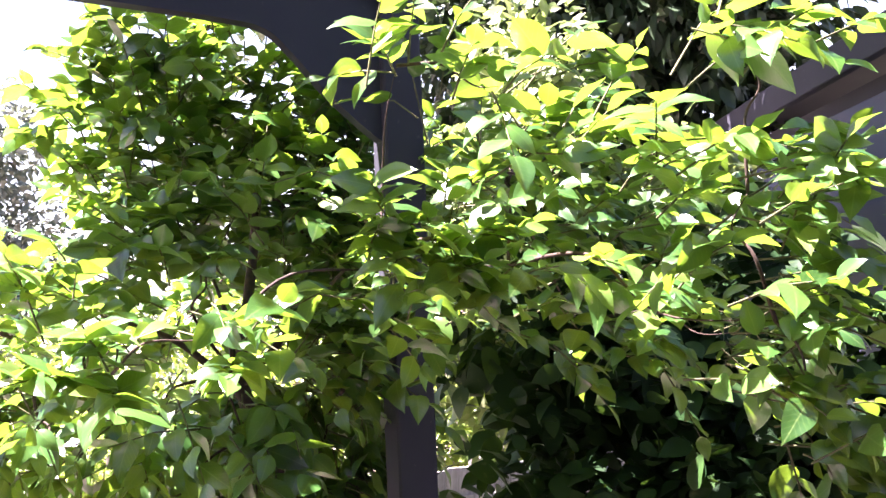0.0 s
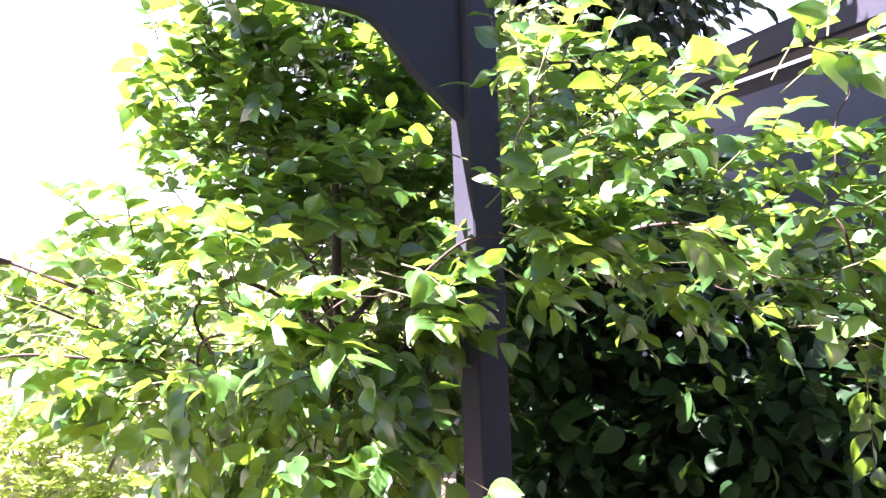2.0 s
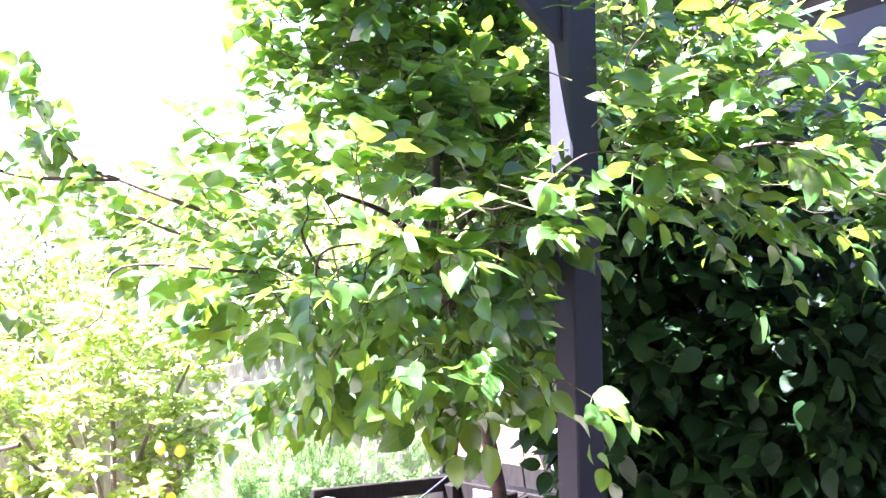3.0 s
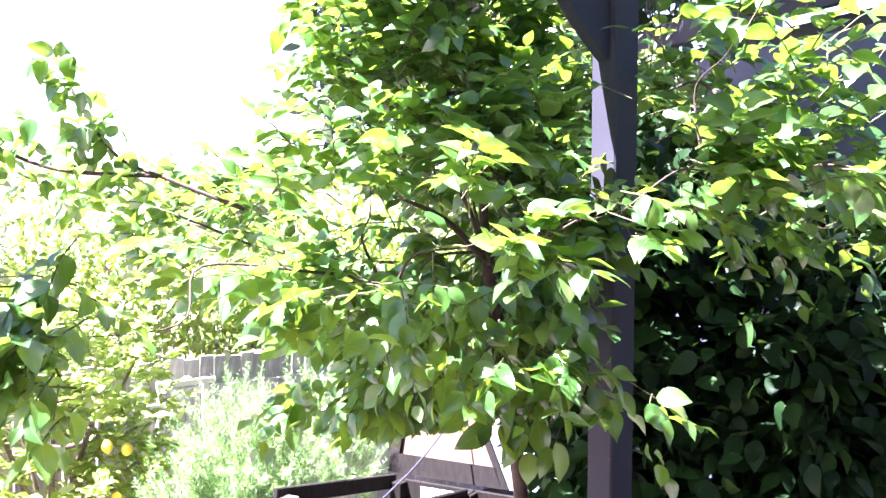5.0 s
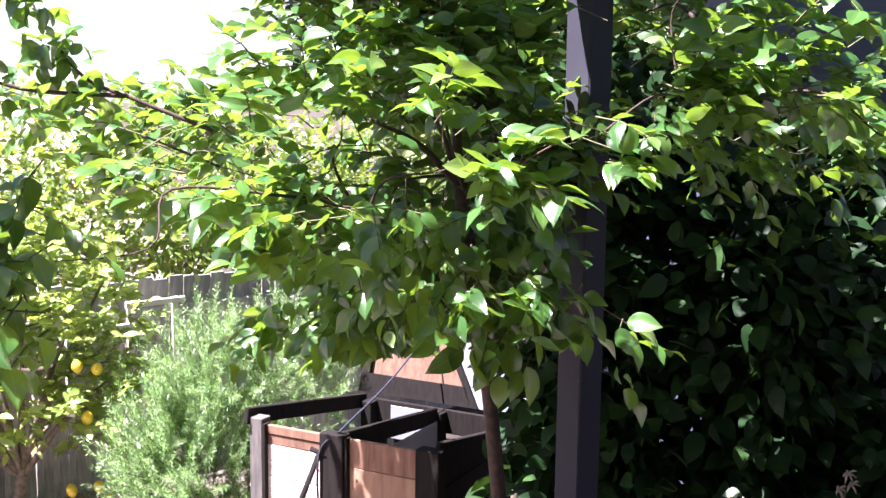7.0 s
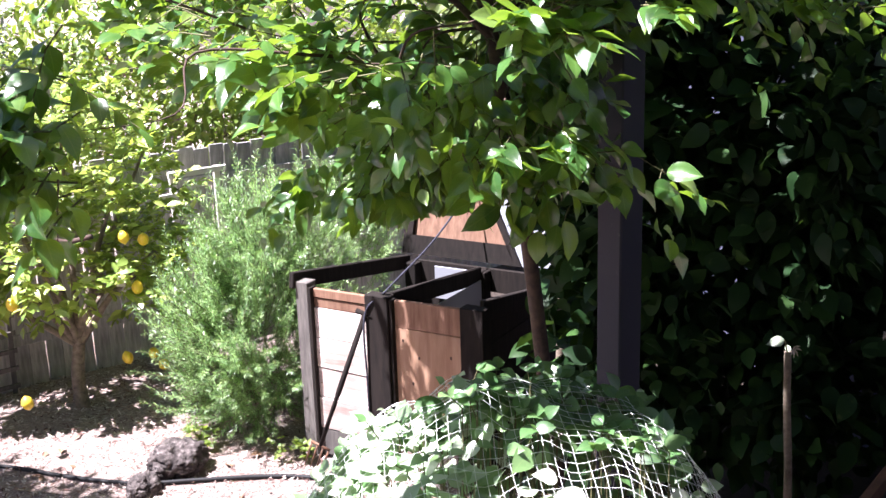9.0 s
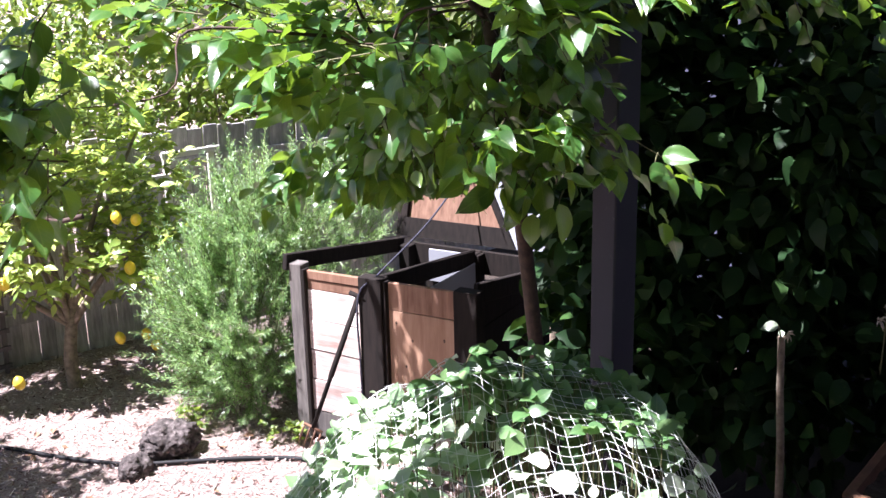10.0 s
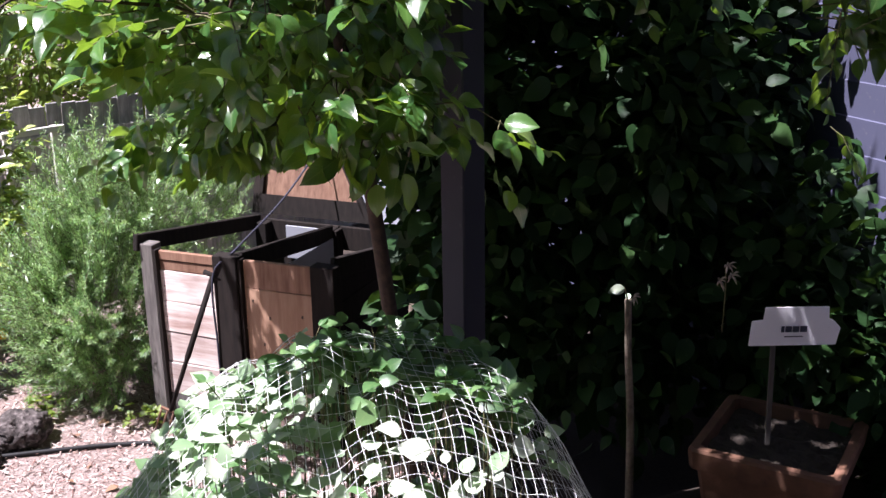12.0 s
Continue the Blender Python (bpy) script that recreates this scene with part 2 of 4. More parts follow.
    return tagged(ob, label)


def share(name, mesh, parent, m, label=""):
    ob = new(name, mesh)
    ob.parent = parent
    ob.matrix_basis = m
    return tagged(ob, label)


def thing(name, label, category, group="", kind="", at=None):
    ob = new(name)
    ob.empty_display_size = 0.1
    if at:
        ob.matrix_basis = at
    return tagged(ob, label, category, group, kind)


def box(size, at=(0, 0, 0), turn=(0, 0, 0), bevel=0.004, bm=None):
    bm = bm or bmesh.new()
    r = bmesh.ops.create_cube(bm, size=1.0)
    vs = r["verts"]
    bmesh.ops.scale(bm, verts=vs, vec=size)
    if bevel:
        es = list({e for v in vs for e in v.link_edges})
        out = bmesh.ops.bevel(bm, geom=es, offset=bevel, segments=1, affect="EDGES")
        vs = list({v for f in out["faces"] for v in f.verts} | {v for v in vs if v.is_valid})
    bmesh.ops.transform(bm, matrix=pose(*at, *turn), verts=[v for v in vs if v.is_valid])
    return bm


def tube(points, radii, seg=8, bm=None, cap=True):
    """A tapered round body along a line of points."""
    bm = bm or bmesh.new()
    pts = [Vector(p) for p in points]
    if isinstance(radii, (int, float)):
        radii = [radii] * len(pts)
    rings, ref = [], None
    for i, p in enumerate(pts):
        d = (pts[min(i + 1, len(pts) - 1)] - pts[max(i - 1, 0)]).normalized()
        if ref is None:
            ref = d.orthogonal().normalized()
        ref = (ref - d * ref.dot(d)).normalized()
        side = d.cross(ref)
        rings.append([bm.verts.new(p + radii[i] * (ref * math.cos(a) + side * math.sin(a))) for a in (2 * math.pi * k / seg for k in range(seg))])
    for a, b in zip(rings, rings[1:]):
        for k in range(seg):
            f = bm.faces.new((a[k], a[(k + 1) % seg], b[(k + 1) % seg], b[k]))
            f.smooth = True
    if cap:
        bm.faces.new(rings[0][::-1]), bm.faces.new(rings[-1])
    return bm


def bent(points, steps=6):
    """A smooth line through a few points."""
    p = [Vector(q) for q in points]
    p = [2 * p[0] - p[1]] + p + [2 * p[-1] - p[-2]]
    out = []
    for i in range(1, len(p) - 2):
        for k in range(steps):
            t = k / steps
            a, b, c, d = p[i - 1:i + 3]
            out.append(0.5 * ((2 * b) + (c - a) * t + (2 * a - 5 * b + 4 * c - d) * t * t + (3 * b - a - 3 * c + d) * t ** 3))
    return out + [p[-2]]


# ---- leaves ----
rng = np.random.default_rng(7)


def leaf_shape(width, stations, droop=0.25, fold=0.22, wave=0.0, across=(-1, 0, 1)):
    """A leaf blade of length 1 along +x, its face up: vertices, faces and (u, v) a vertex."""
    vs, uv, fs = [(0, 0, 0)], [(0, 0)], []
    k = len(across)
    for t, w in stations:
        z, h = -droop * t * t, width * w
        for s in across:
            lift = fold * abs(s) * (1.6 - 0.8 * abs(s)) * h + wave * math.sin(8 * t + 2.2 * s) * h * abs(s)
            vs.append((t, s * h, z + lift))
            uv.append((s * w, t))
    vs.append((1.0, 0, -droop * 1.05))
    uv.append((0, 1))
    last = 1 + k * (len(stations) - 1)
    fs += [(0, q + 2, q + 1) for q in range(k - 1)]
    for i in range(len(stations) - 1):
        o = 1 + k * i
        fs += [(o + q, o + q + 1, o + k + q + 1, o + k + q) for q in range(k - 1)]
    fs += [(last + q, last + q + 1, len(vs) - 1) for q in range(k - 1)]
    return np.array(vs, float), fs, np.array(uv, float)


OVATE = [(0.04, 0.32), (0.14, 0.72), (0.28, 0.96), (0.43, 1.0), (0.59, 0.89), (0.74, 0.64), (0.86, 0.35), (0.94, 0.13)]
FIVE = (-1, -0.55, 0, 0.55, 1)
ELLIPSE = [(0.15, 0.5), (0.45, 1.0), (0.75, 0.7)]
BROAD = [(0.06, 0.45), (0.18, 0.86), (0.38, 1.0), (0.58, 0.84), (0.78, 0.48), (0.92, 0.15)]
SIMPLE = [(0.4, 1.0), (0.75, 0.6)]
PERSIMMON = [leaf_shape(0.31, OVATE, d, f, w, FIVE) for d, f, w in ((0.18, 0.40, 0.10), (0.38, 0.28, 0.13), (0.60, -0.26, 0.10), (-0.12, 0.45, 0.12), (0.28, 0.58, 0.08), (0.48, 0.18, 0.15))]
VINE = [leaf_shape(0.32, OVATE, d, f, w) for d, f, w in ((0.12, 0.3, 0.1), (0.3, 0.15, 0.1))]
LEMON = [leaf_shape(0.24, ELLIPSE, d, f) for d, f in ((0.15, 0.4), (0.35, 0.3))]
BEAN = [leaf_shape(0.34, BROAD, d, f, 0.1) for d, f in ((0.2, 0.3), (0.45, 0.2), (-0.1, 0.35))]
SMALL = [leaf_shape(0.24, SIMPLE, 0.2, 0.3)]
NEEDLE = [leaf_shape(0.058, [(0.5, 1.0)], 0.15, 0.0)]


def leaf_mesh(name, shape, material):
    vs, fs, uv = shape
    me = bpy.data.meshes.new(name)
    me.from_pydata([tuple(v) for v in vs], [], fs)
    lay = me.uv_layers.new(name="UVMap")
    for lo in me.loops:
        lay.data[lo.index].uv = uv[lo.vertex_index]
    me.polygons.foreach_set("use_smooth", [True] * len(me.polygons))
    me.materials.append(M[material])
    return me


def axes_along(way, up, roll):
    """Right-handed axes with x along way; up is turned about it by roll."""
    x = way / np.linalg.norm(way, axis=1, keepdims=True)
    y = np.cross(up, x)
    n = np.linalg.norm(y, axis=1, keepdims=True)
    y = np.where(n < 1e-3, np.array([[1.0, 0, 0]]), y / np.maximum(n, 1e-3))
    z = np.cross(x, y)
    c, s = np.cos(roll)[:, None], np.sin(roll)[:, None]
    return np.stack([x, c * y + s * z, c * z - s * y], axis=2)


def leaf_cloud(name, shapes, place, frame3, size, material, parent, label=""):
    """Many leaves joined in one mesh; each is an island of its own."""
    V, F, U, base = [], [], [], 0
    pick = rng.integers(0, len(shapes), len(place))
    for k, (vs, fs, uv) in enumerate(shapes):
        ids = np.nonzero(pick == k)[0]
        if not len(ids):
            continue
        P = np.einsum("nij,vj->nvi", frame3[ids], vs) * size[ids][:, None, None] + place[ids][:, None, :]
        V.append(P.reshape(-1, 3))
        n = len(vs)
        for j in range(len(ids)):
            o = base + j * n
            F += [tuple(o + q for q in f) for f in fs]
        U.append(np.tile(uv, (len(ids), 1)))
        base += n * len(ids)
    V, U = np.concatenate(V), np.concatenate(U)
    me = bpy.data.meshes.new(name)
    me.from_pydata(V.tolist(), [], F)
    li = np.empty(len(me.loops), dtype=np.int32)
    me.loops.foreach_get("vertex_index", li)
    me.uv_layers.new(name="UVMap").data.foreach_set("uv", U[li].astype(np.float32).ravel())
    me.polygons.foreach_set("use_smooth", np.ones(len(me.polygons), dtype=bool))
    me.materials.append(M[material])
    ob = new(name, me)
    ob.parent = parent
    return tagged(ob, label, kind="stuff")


def unit(v):
    return v / np.maximum(np.linalg.norm(v, axis=-1, keepdims=True), 1e-6)


def in_ball(n):
    return unit(rng.normal(size=(n, 3))) * (rng.random((n, 1)) ** 0.4)


def sprigs(centre, radii, count, root, leaves=6, length=0.22, leaf=0.11, droop=0.35, rise=0.15):
    """Twigs in an ellipsoid that point away from root, with leaves left and right: twig lines, then leaf places, ways and sizes."""
    base = np.array(centre) + in_ball(count) * np.array(radii)
    way = unit(unit(base - np.array(root)) * 0.8 + rng.normal(size=(count, 3)) * 0.5 + np.array([0, 0, rise]))
    L = length * rng.uniform(0.6, 1.25, count)
    side = unit(np.cross(way, np.array([0, 0, 1.0])) + 1e-4)
    up = np.cross(side, way)
    lines, P, W, S = [], [], [], []
    for i in range(count):
        lines.append([base[i] + way[i] * L[i] * t - np.array([0, 0, 0.25]) * L[i] * t * t for t in (0, 0.5, 1.0)])
        n = max(3, int(round(leaves * rng.uniform(0.7, 1.3))))
        for k in range(n):
            t = 0.15 + 0.85 * (k + 1) / n
            sgn = 1 if k % 2 else -1
            p = base[i] + way[i] * L[i] * t - np.array([0, 0, 0.25]) * L[i] * t * t
            a = 0.35 if k == n - 1 else 1.0
            w = way[i] * (0.55 if a == 1.0 else 1.0) + side[i] * sgn * a * rng.uniform(0.5, 1.0) + up[i] * rng.uniform(-0.3, 0.35) - np.array([0, 0, droop * rng.uniform(0.2, 1.6)])
            P.append(p), W.append(w), S.append(leaf * rng.uniform(0.62, 1.18) * (0.8 if k == n - 1 else 1.0))
    return lines, np.array(P), np.array(W), np.array(S)


def loose_leaves(centre, radii, count, leaf, droop=0.2, shell=0.35):
    """Leaves alone, mostly near the outside of an ellipsoid."""
    d = unit(rng.normal(size=(count, 3)))
    p = np.array(centre) + d * (1 - shell * rng.random((count, 1)) ** 1.5) * np.array(radii)
    w = unit(d + rng.normal(size=(count, 3)) * 0.8) - np.array([0, 0, droop])
    return p, w, leaf * rng.uniform(0.6, 1.25, count)


def twig_mesh(lines, thick=0.0028):
    bm = bmesh.new()
    for ln in lines:
        tube(ln, [thick, thick * 0.8, thick * 0.5], 3, bm, cap=False)
    return bm

# ---- ground ----
def ground_height(x, y):
    """Flat garden soil that rises to a low terrace beside the house."""
    def ease(a, b, t):
        t = min(1, max(0, (t - a) / (b - a)))
        return t * t * (3 - 2 * t)
    rise = 0.34 * ease(-0.1, 0.45, x) * ease(3.3, 2.7, y)
    n = noise.noise(Vector((x * 1.1, y * 1.1, 0))) * 0.02 + noise.noise(Vector((x * 7, y * 7, 3))) * 0.008
    return rise + n


def build_ground():
    def line(lo, hi, step):
        mid = list(np.arange(lo, hi, step))
        far = [0.5, 1.2, 2.5, 5, 10, 25, 70, 200, 600]
        return [lo - f for f in far[::-1]] + mid + [hi + f for f in far]
    xs, ys = line(-3.2, 2.4, 0.07), line(0.5, 8.2, 0.07)
    V = [(x, y, ground_height(x, y) if abs(x) < 6 and -3 < y < 12 else 0.0) for y in ys for x in xs]
    n = len(xs)
    F = [(j * n + i, j * n + i + 1, (j + 1) * n + i + 1, (j + 1) * n + i) for j in range(len(ys) - 1) for i in range(n - 1)]
    me = bpy.data.meshes.new("ground")
    me.from_pydata(V, [], F)
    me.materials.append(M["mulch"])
    me.polygons.foreach_set("use_smooth", [True] * len(me.polygons))
    tagged(new("ground", me), "garden ground under pale reddish wood chip mulch", "ground", kind="structure")


build_ground()


def build_chips():
    """Flat splinters of wood lying on the soil."""
    V, F = [], []
    for i in range(15000):
        x, y = rng.uniform(-3.0, 0.3), 3.7 + 3.2 * rng.random() ** 1.3
        L, w, t = rng.uniform(0.010, 0.034) * (1.9 if rng.random() < 0.1 else 1), rng.uniform(0.003, 0.009), 0.0025
        m = pose(x, y, ground_height(x, y) + 0.003 + 0.014 * rng.random(), rng.normal() * 18, rng.normal() * 18, rng.uniform(0, 360))
        o = len(V)
        for a, b, c in ((-1, -1, 0), (1, -0.6, 0), (0.9, 1, 0), (-0.8, 0.7, 0), (-0.8, -0.7, 1), (0.8, -0.4, 1), (0.75, 0.8, 1), (-0.7, 0.5, 1)):
            V.append(tuple(m @ Vector((a * L / 2, b * w / 2, c * t))))
        F += [tuple(o + k for k in f) for f in ((4, 5, 6, 7), (0, 1, 5, 4), (1, 2, 6, 5), (2, 3, 7, 6), (3, 0, 4, 7))]
    me = bpy.data.meshes.new("wood_chips")
    me.from_pydata(V, [], F)
    me.materials.append(M["chip"])
    tagged(new("wood_chips", me), "loose pale wood chips scattered over the ground", "mulch", kind="stuff")


build_chips()

# ---- house wall of overlapping boards, on the right ----
WALL_X, WALL_Y0, WALL_Y1 = 1.9, -2.3, 7.4


def build_house_wall():
    wall = thing("wall_east", "lilac-grey painted weatherboard house wall, part in sun", "wall", kind="structure")
    bm = box((0.1, WALL_Y1 - WALL_Y0, 3.42), (WALL_X + 0.08, (WALL_Y0 + WALL_Y1) / 2, 1.71), bevel=0)
    part("wall_core", bm, "slate_paint", wall)
    bm = box((0.018, WALL_Y1 - WALL_Y0, 0.165), (0, 0, 0), (0, -3.0, 0), 0.003)
    me = bpy.data.meshes.new("weatherboard")
    bm.to_mesh(me), bm.free()
    me.materials.append(M["lilac_paint"])
    for k in range(22):
        share("weatherboard", me, wall, pose(WALL_X, (WALL_Y0 + WALL_Y1) / 2, 0.1 + 0.15 * k))
    part("fascia", box((0.05, WALL_Y1 - WALL_Y0 + 0.1, 0.14), (WALL_X - 0.14, (WALL_Y0 + WALL_Y1) / 2, 3.50)), "slate_paint", wall, "slate-painted eave board")
    part("eave", box((0.9, WALL_Y1 - WALL_Y0 + 0.1, 0.04), (WALL_X + 0.30, (WALL_Y0 + WALL_Y1) / 2, 3.625), (0, -8, 0)), "slate_paint", wall)


build_house_wall()
# out of view: added, and made tall and dark, to block sky behind the camera
tagged(part("wall_south", box((9.0, 0.12, 6.0), (-2.5, -2.36, 3.0), bevel=0), "slate_paint"), "plain dark wall out of view, added to block the sky behind", "wall", kind="structure")


# ---- verandah deck under the camera, and an unseen roof added to block skylight ----
tagged(part("verandah_roof", box((9.0, 2.8, 0.08), (-2.5, -0.90, 3.72), (-3, 0, 0), bevel=0.004), "dark_timber"), "plain dark boarded roof out of view, added to block skylight", "roof", kind="structure")
tagged(part("verandah_deck", box((9.0, 2.7, 0.10), (-2.5, -0.95, 0.90), bevel=0.004), "brown_timber"), "plain brown timber verandah deck", "deck", kind="structure")


# ---- verandah post with its curved bracket ----
def build_post():
    post = thing("verandah_post", "slate-painted square timber verandah post with a curved bracket", "post", at=pose(-0.096, 2.705, 0, 0, 0, 22))
    part("post_shaft", box((0.102, 0.102, 3.30), (0, 0, 1.65), bevel=0.005), "slate_paint", post)
    # plate with a hollow quarter curve below, in the plane of the beam
    bm = bmesh.new()
    th = 0.045
    low = [(-0.051 - p.x, p.z) for p in bent([(0, 0, 2.935), (0.04, 0, 2.965), (0.14, 0, 3.055), (0.22, 0, 3.145), (0.29, 0, 3.205), (0.40, 0, 3.225), (0.62, 0, 3.245), (1.20, 0, 3.296)], 5)]
    rows = [[bm.verts.new((x, y, z)) for x, z in line] for y in (-th / 2, th / 2) for line in (low, [(x, 3.302) for x, z in low])]
    for a, b in ((rows[0], rows[1]), (rows[3], rows[2]), (rows[2], rows[0]), (rows[1], rows[3])):
        for k in range(len(low) - 1):
            bm.faces.new((a[k + 1], a[k], b[k], b[k + 1]))
    for k in (0, -1):
        bm.faces.new([r[k] for r in (rows[0], rows[1], rows[3], rows[2])])
    bmesh.ops.recalc_face_normals(bm, faces=bm.faces)
    part("bracket", bm, "slate_paint", post, "slate-painted bracket with a hollow curved underside")
    beam = thing("verandah_beam", "dark painted timber verandah beam over the post", "beam", at=pose(-0.096, 2.705, 0, 0, 0, 22))
    part("beam_body", box((3.0, 0.09, 0.19), (-1.455, 0, 3.395), bevel=0.006), "slate_paint", beam)
    part("beam_soffit", box((3.0, 0.12, 0.018), (-1.455, 0, 3.5), bevel=0.003), "brown_timber", beam, "brown timber strip on the beam")


build_post()


# ---- paling fence behind the garden ----
FENCE = pose(-1.36, 7.0, -0.03, 0, 0, math.degrees(math.atan(0.4)))


def build_fence():
    fence = thing("paling_fence", "weathered grey timber paling fence behind the garden", "fence", at=FENCE)
    bm = box((0.1015, 0.016, 1.42), (0, 0, 0.71), bevel=0.003)
    me = bpy.data.meshes.new("paling")
    bm.to_mesh(me), bm.free()
    me.materials.append(M["paling"])
    for k in range(78):
        x = -4.6 + 0.103 * k
        share("paling", me, fence, pose(x, rng.normal() * 0.003, -0.02 + rng.normal() * 0.012, 0, rng.normal() * 0.5, 0))
    for z in (0.35, 1.17):
        part("rail", box((8.1, 0.026, 0.075), (-0.6, -0.022, z), bevel=0.005), "paling", fence)
    for x in (-3.2, -0.75, 1.7):
        part("fence_post", box((0.1, 0.1, 1.45), (x, 0.065, 0.72), bevel=0.006), "grey_timber", fence)
    frame_ob = thing("trellis_frame", "white-painted timber trellis frame against the fence", "trellis", at=FENCE @ pose(0, -0.09, 0))
    for x in (-0.02, 0.30):
        part("upright", box((0.045, 0.025, 1.24), (x, 0, 0.66), bevel=0.003), "white_frame", frame_ob)
    for z, a, b in ((1.26, -0.06, 0.36), (1.12, -0.16, 0.0), (0.6, -0.04, 0.34)):
        part("crossbar", box((b - a, 0.022, 0.04), ((a + b) / 2, -0.025, z), bevel=0.003), "white_frame", frame_ob)
    lattice = thing("lattice_panel", "dark weathered timber lattice panel leaning at the fence", "lattice", at=FENCE @ pose(-1.42, -0.1, 0.04, 8, 0, 0))
    for k in range(6):
        part("lattice_slat", box((0.03, 0.012, 0.62), (-0.32 + 0.11 * k, 0, 0.31), bevel=0.002), "grey_timber", lattice)
    for k in range(5):
        part("lattice_slat", box((0.62, 0.012, 0.03), (-0.05, -0.013, 0.06 + 0.12 * k), bevel=0.002), "grey_timber", lattice)


build_fence()


# ---- compost bin ----
BIN = pose(-0.79, 5.02, 0.0, 0, 0, -46)      # front left corner; x along the front, y to the back
BW, BD = 0.98, 1.05


def slab(corners, depth):
    """A flat board with any outline in its x-z plane, depth thick."""
    bm = bmesh.new()
    f = bm.faces.new([bm.verts.new((x, 0, z)) for x, z in corners])
    ext = bmesh.ops.extrude_face_region(bm, geom=[f])
    bmesh.ops.translate(bm, verts=[g for g in ext["geom"] if isinstance(g, bmesh.types.BMVert)], vec=(0, depth, 0))
    bmesh.ops.recalc_face_normals(bm, faces=bm.faces)
    return bm


def build_bin():
    bin_ob = thing("compost_bin", "wooden two-bay compost bin of pale boards and dark posts, lid open", "compost bin", at=BIN)
    for x, y, h, w, mat in ((0.02, 0.0, 0.975, 0.078, "grey_timber"), (0.485, -0.014, 0.965, 0.135, "dark_timber"), (1.005, 0.01, 0.96, 0.125, "dark_timber"),
                            (0.02, BD, 0.80, 0.075, "dark_timber"), (0.49, BD, 0.80, 0.075, "dark_timber"), (1.0, BD, 0.80, 0.075, "dark_timber")):
        part("corner_post", box((w, 0.075, h), (x, y, h / 2), bevel=0.004), mat, bin_ob)
    for x in (0.068, 0.560):
        part("post_channel", box((0.016, 0.05, 0.95), (x, -0.012, 0.475), bevel=0.002), "dark_timber", bin_ob)
    # front boards, left bay: a grey one at the foot, four pale ones, two thin ones on top
    z = 0.02
    for k, h in enumerate((0.15, 0.175, 0.165, 0.165, 0.165, 0.055, 0.05)):
        tilt = rng.normal() * 0.4
        part("front_board", box((0.345, 0.022, h - 0.004), (0.245, 0.0 + rng.normal() * 0.002, z + h / 2), (0, tilt, 0), 0.003), "grey_timber" if not k else "warm_board" if k > 4 else "pale_board", bin_ob)
        if 0 < k < 5:
            for nx in (0.095, 0.385):
                part("nail", tube([(nx, -0.010, z + h * 0.5), (nx, -0.0135, z + h * 0.5)], [0.004, 0.0035], 8), "rusty_steel", bin_ob)
        z += h
    # right bay: a low board, one plywood panel and a top board
    part("front_board", box((0.40, 0.022, 0.29), (0.76, 0.0, 0.165), bevel=0.003), "pale_board", bin_ob)
    panel = part("front_panel", box((0.398, 0.018, 0.49), (0.76, 0.0, 0.558), bevel=0.003), "plywood", bin_ob, "warm reddish plywood panel")
    for kx, kz in ((0.61, 0.74), (0.70, 0.66), (0.87, 0.50), (0.88, 0.69), (0.66, 0.52)):
        bm = tube([(kx, -0.0085, kz), (kx, -0.0105, kz)], [0.006, 0.005], 10)
        bmesh.ops.scale(bm, verts=bm.verts, vec=(1, 1, 1.6), space=Matrix.Translation((0, 0, -kz)))
        part("knot", bm, "bark", panel, "dark wood knot")
    part("front_board", box((0.40, 0.022, 0.14), (0.76, 0.002, 0.876), (0, -0.6, 0), 0.003), "warm_board", bin_ob, "warm reddish top board")
    # side walls: the top board of each falls towards the back, the outer bay stands open below it
    fall = math.degrees(math.atan2(0.19, BD + 0.06))
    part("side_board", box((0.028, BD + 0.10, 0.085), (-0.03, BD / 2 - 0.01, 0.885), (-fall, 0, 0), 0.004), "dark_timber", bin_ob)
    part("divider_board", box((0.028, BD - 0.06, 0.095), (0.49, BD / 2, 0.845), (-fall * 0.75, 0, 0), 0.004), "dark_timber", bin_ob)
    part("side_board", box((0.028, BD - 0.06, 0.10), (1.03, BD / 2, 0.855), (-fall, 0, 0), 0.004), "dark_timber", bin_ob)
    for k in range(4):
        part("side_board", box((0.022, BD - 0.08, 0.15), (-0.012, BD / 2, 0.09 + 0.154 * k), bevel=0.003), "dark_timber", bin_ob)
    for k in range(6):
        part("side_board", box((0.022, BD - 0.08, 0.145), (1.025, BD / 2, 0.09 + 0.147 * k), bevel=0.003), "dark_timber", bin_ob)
    part("liner_sheet", box((0.008, BD - 0.10, 0.62), (0.508, BD / 2, 0.45), bevel=0.002), "grey_sheet", bin_ob, "grey sheet lining the bay")
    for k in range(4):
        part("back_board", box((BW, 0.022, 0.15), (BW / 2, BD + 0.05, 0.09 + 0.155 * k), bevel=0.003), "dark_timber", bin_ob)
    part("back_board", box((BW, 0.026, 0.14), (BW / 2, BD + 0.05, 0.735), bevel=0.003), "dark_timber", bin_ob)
    part("liner_sheet", box((0.30, 0.010, 0.20), (0.31, BD + 0.022, 0.685), bevel=0.002), "grey_sheet", bin_ob, "grey sheet lining the bay")
    part("compost", box((0.46, BD - 0.1, 0.50), (0.25, BD / 2, 0.26), bevel=0.03), "soil", bin_ob, "dark rotted compost")
    part("compost", box((0.48, BD - 0.1, 0.40), (0.77, BD / 2, 0.21), bevel=0.03), "soil", bin_ob, "dark rotted compost")
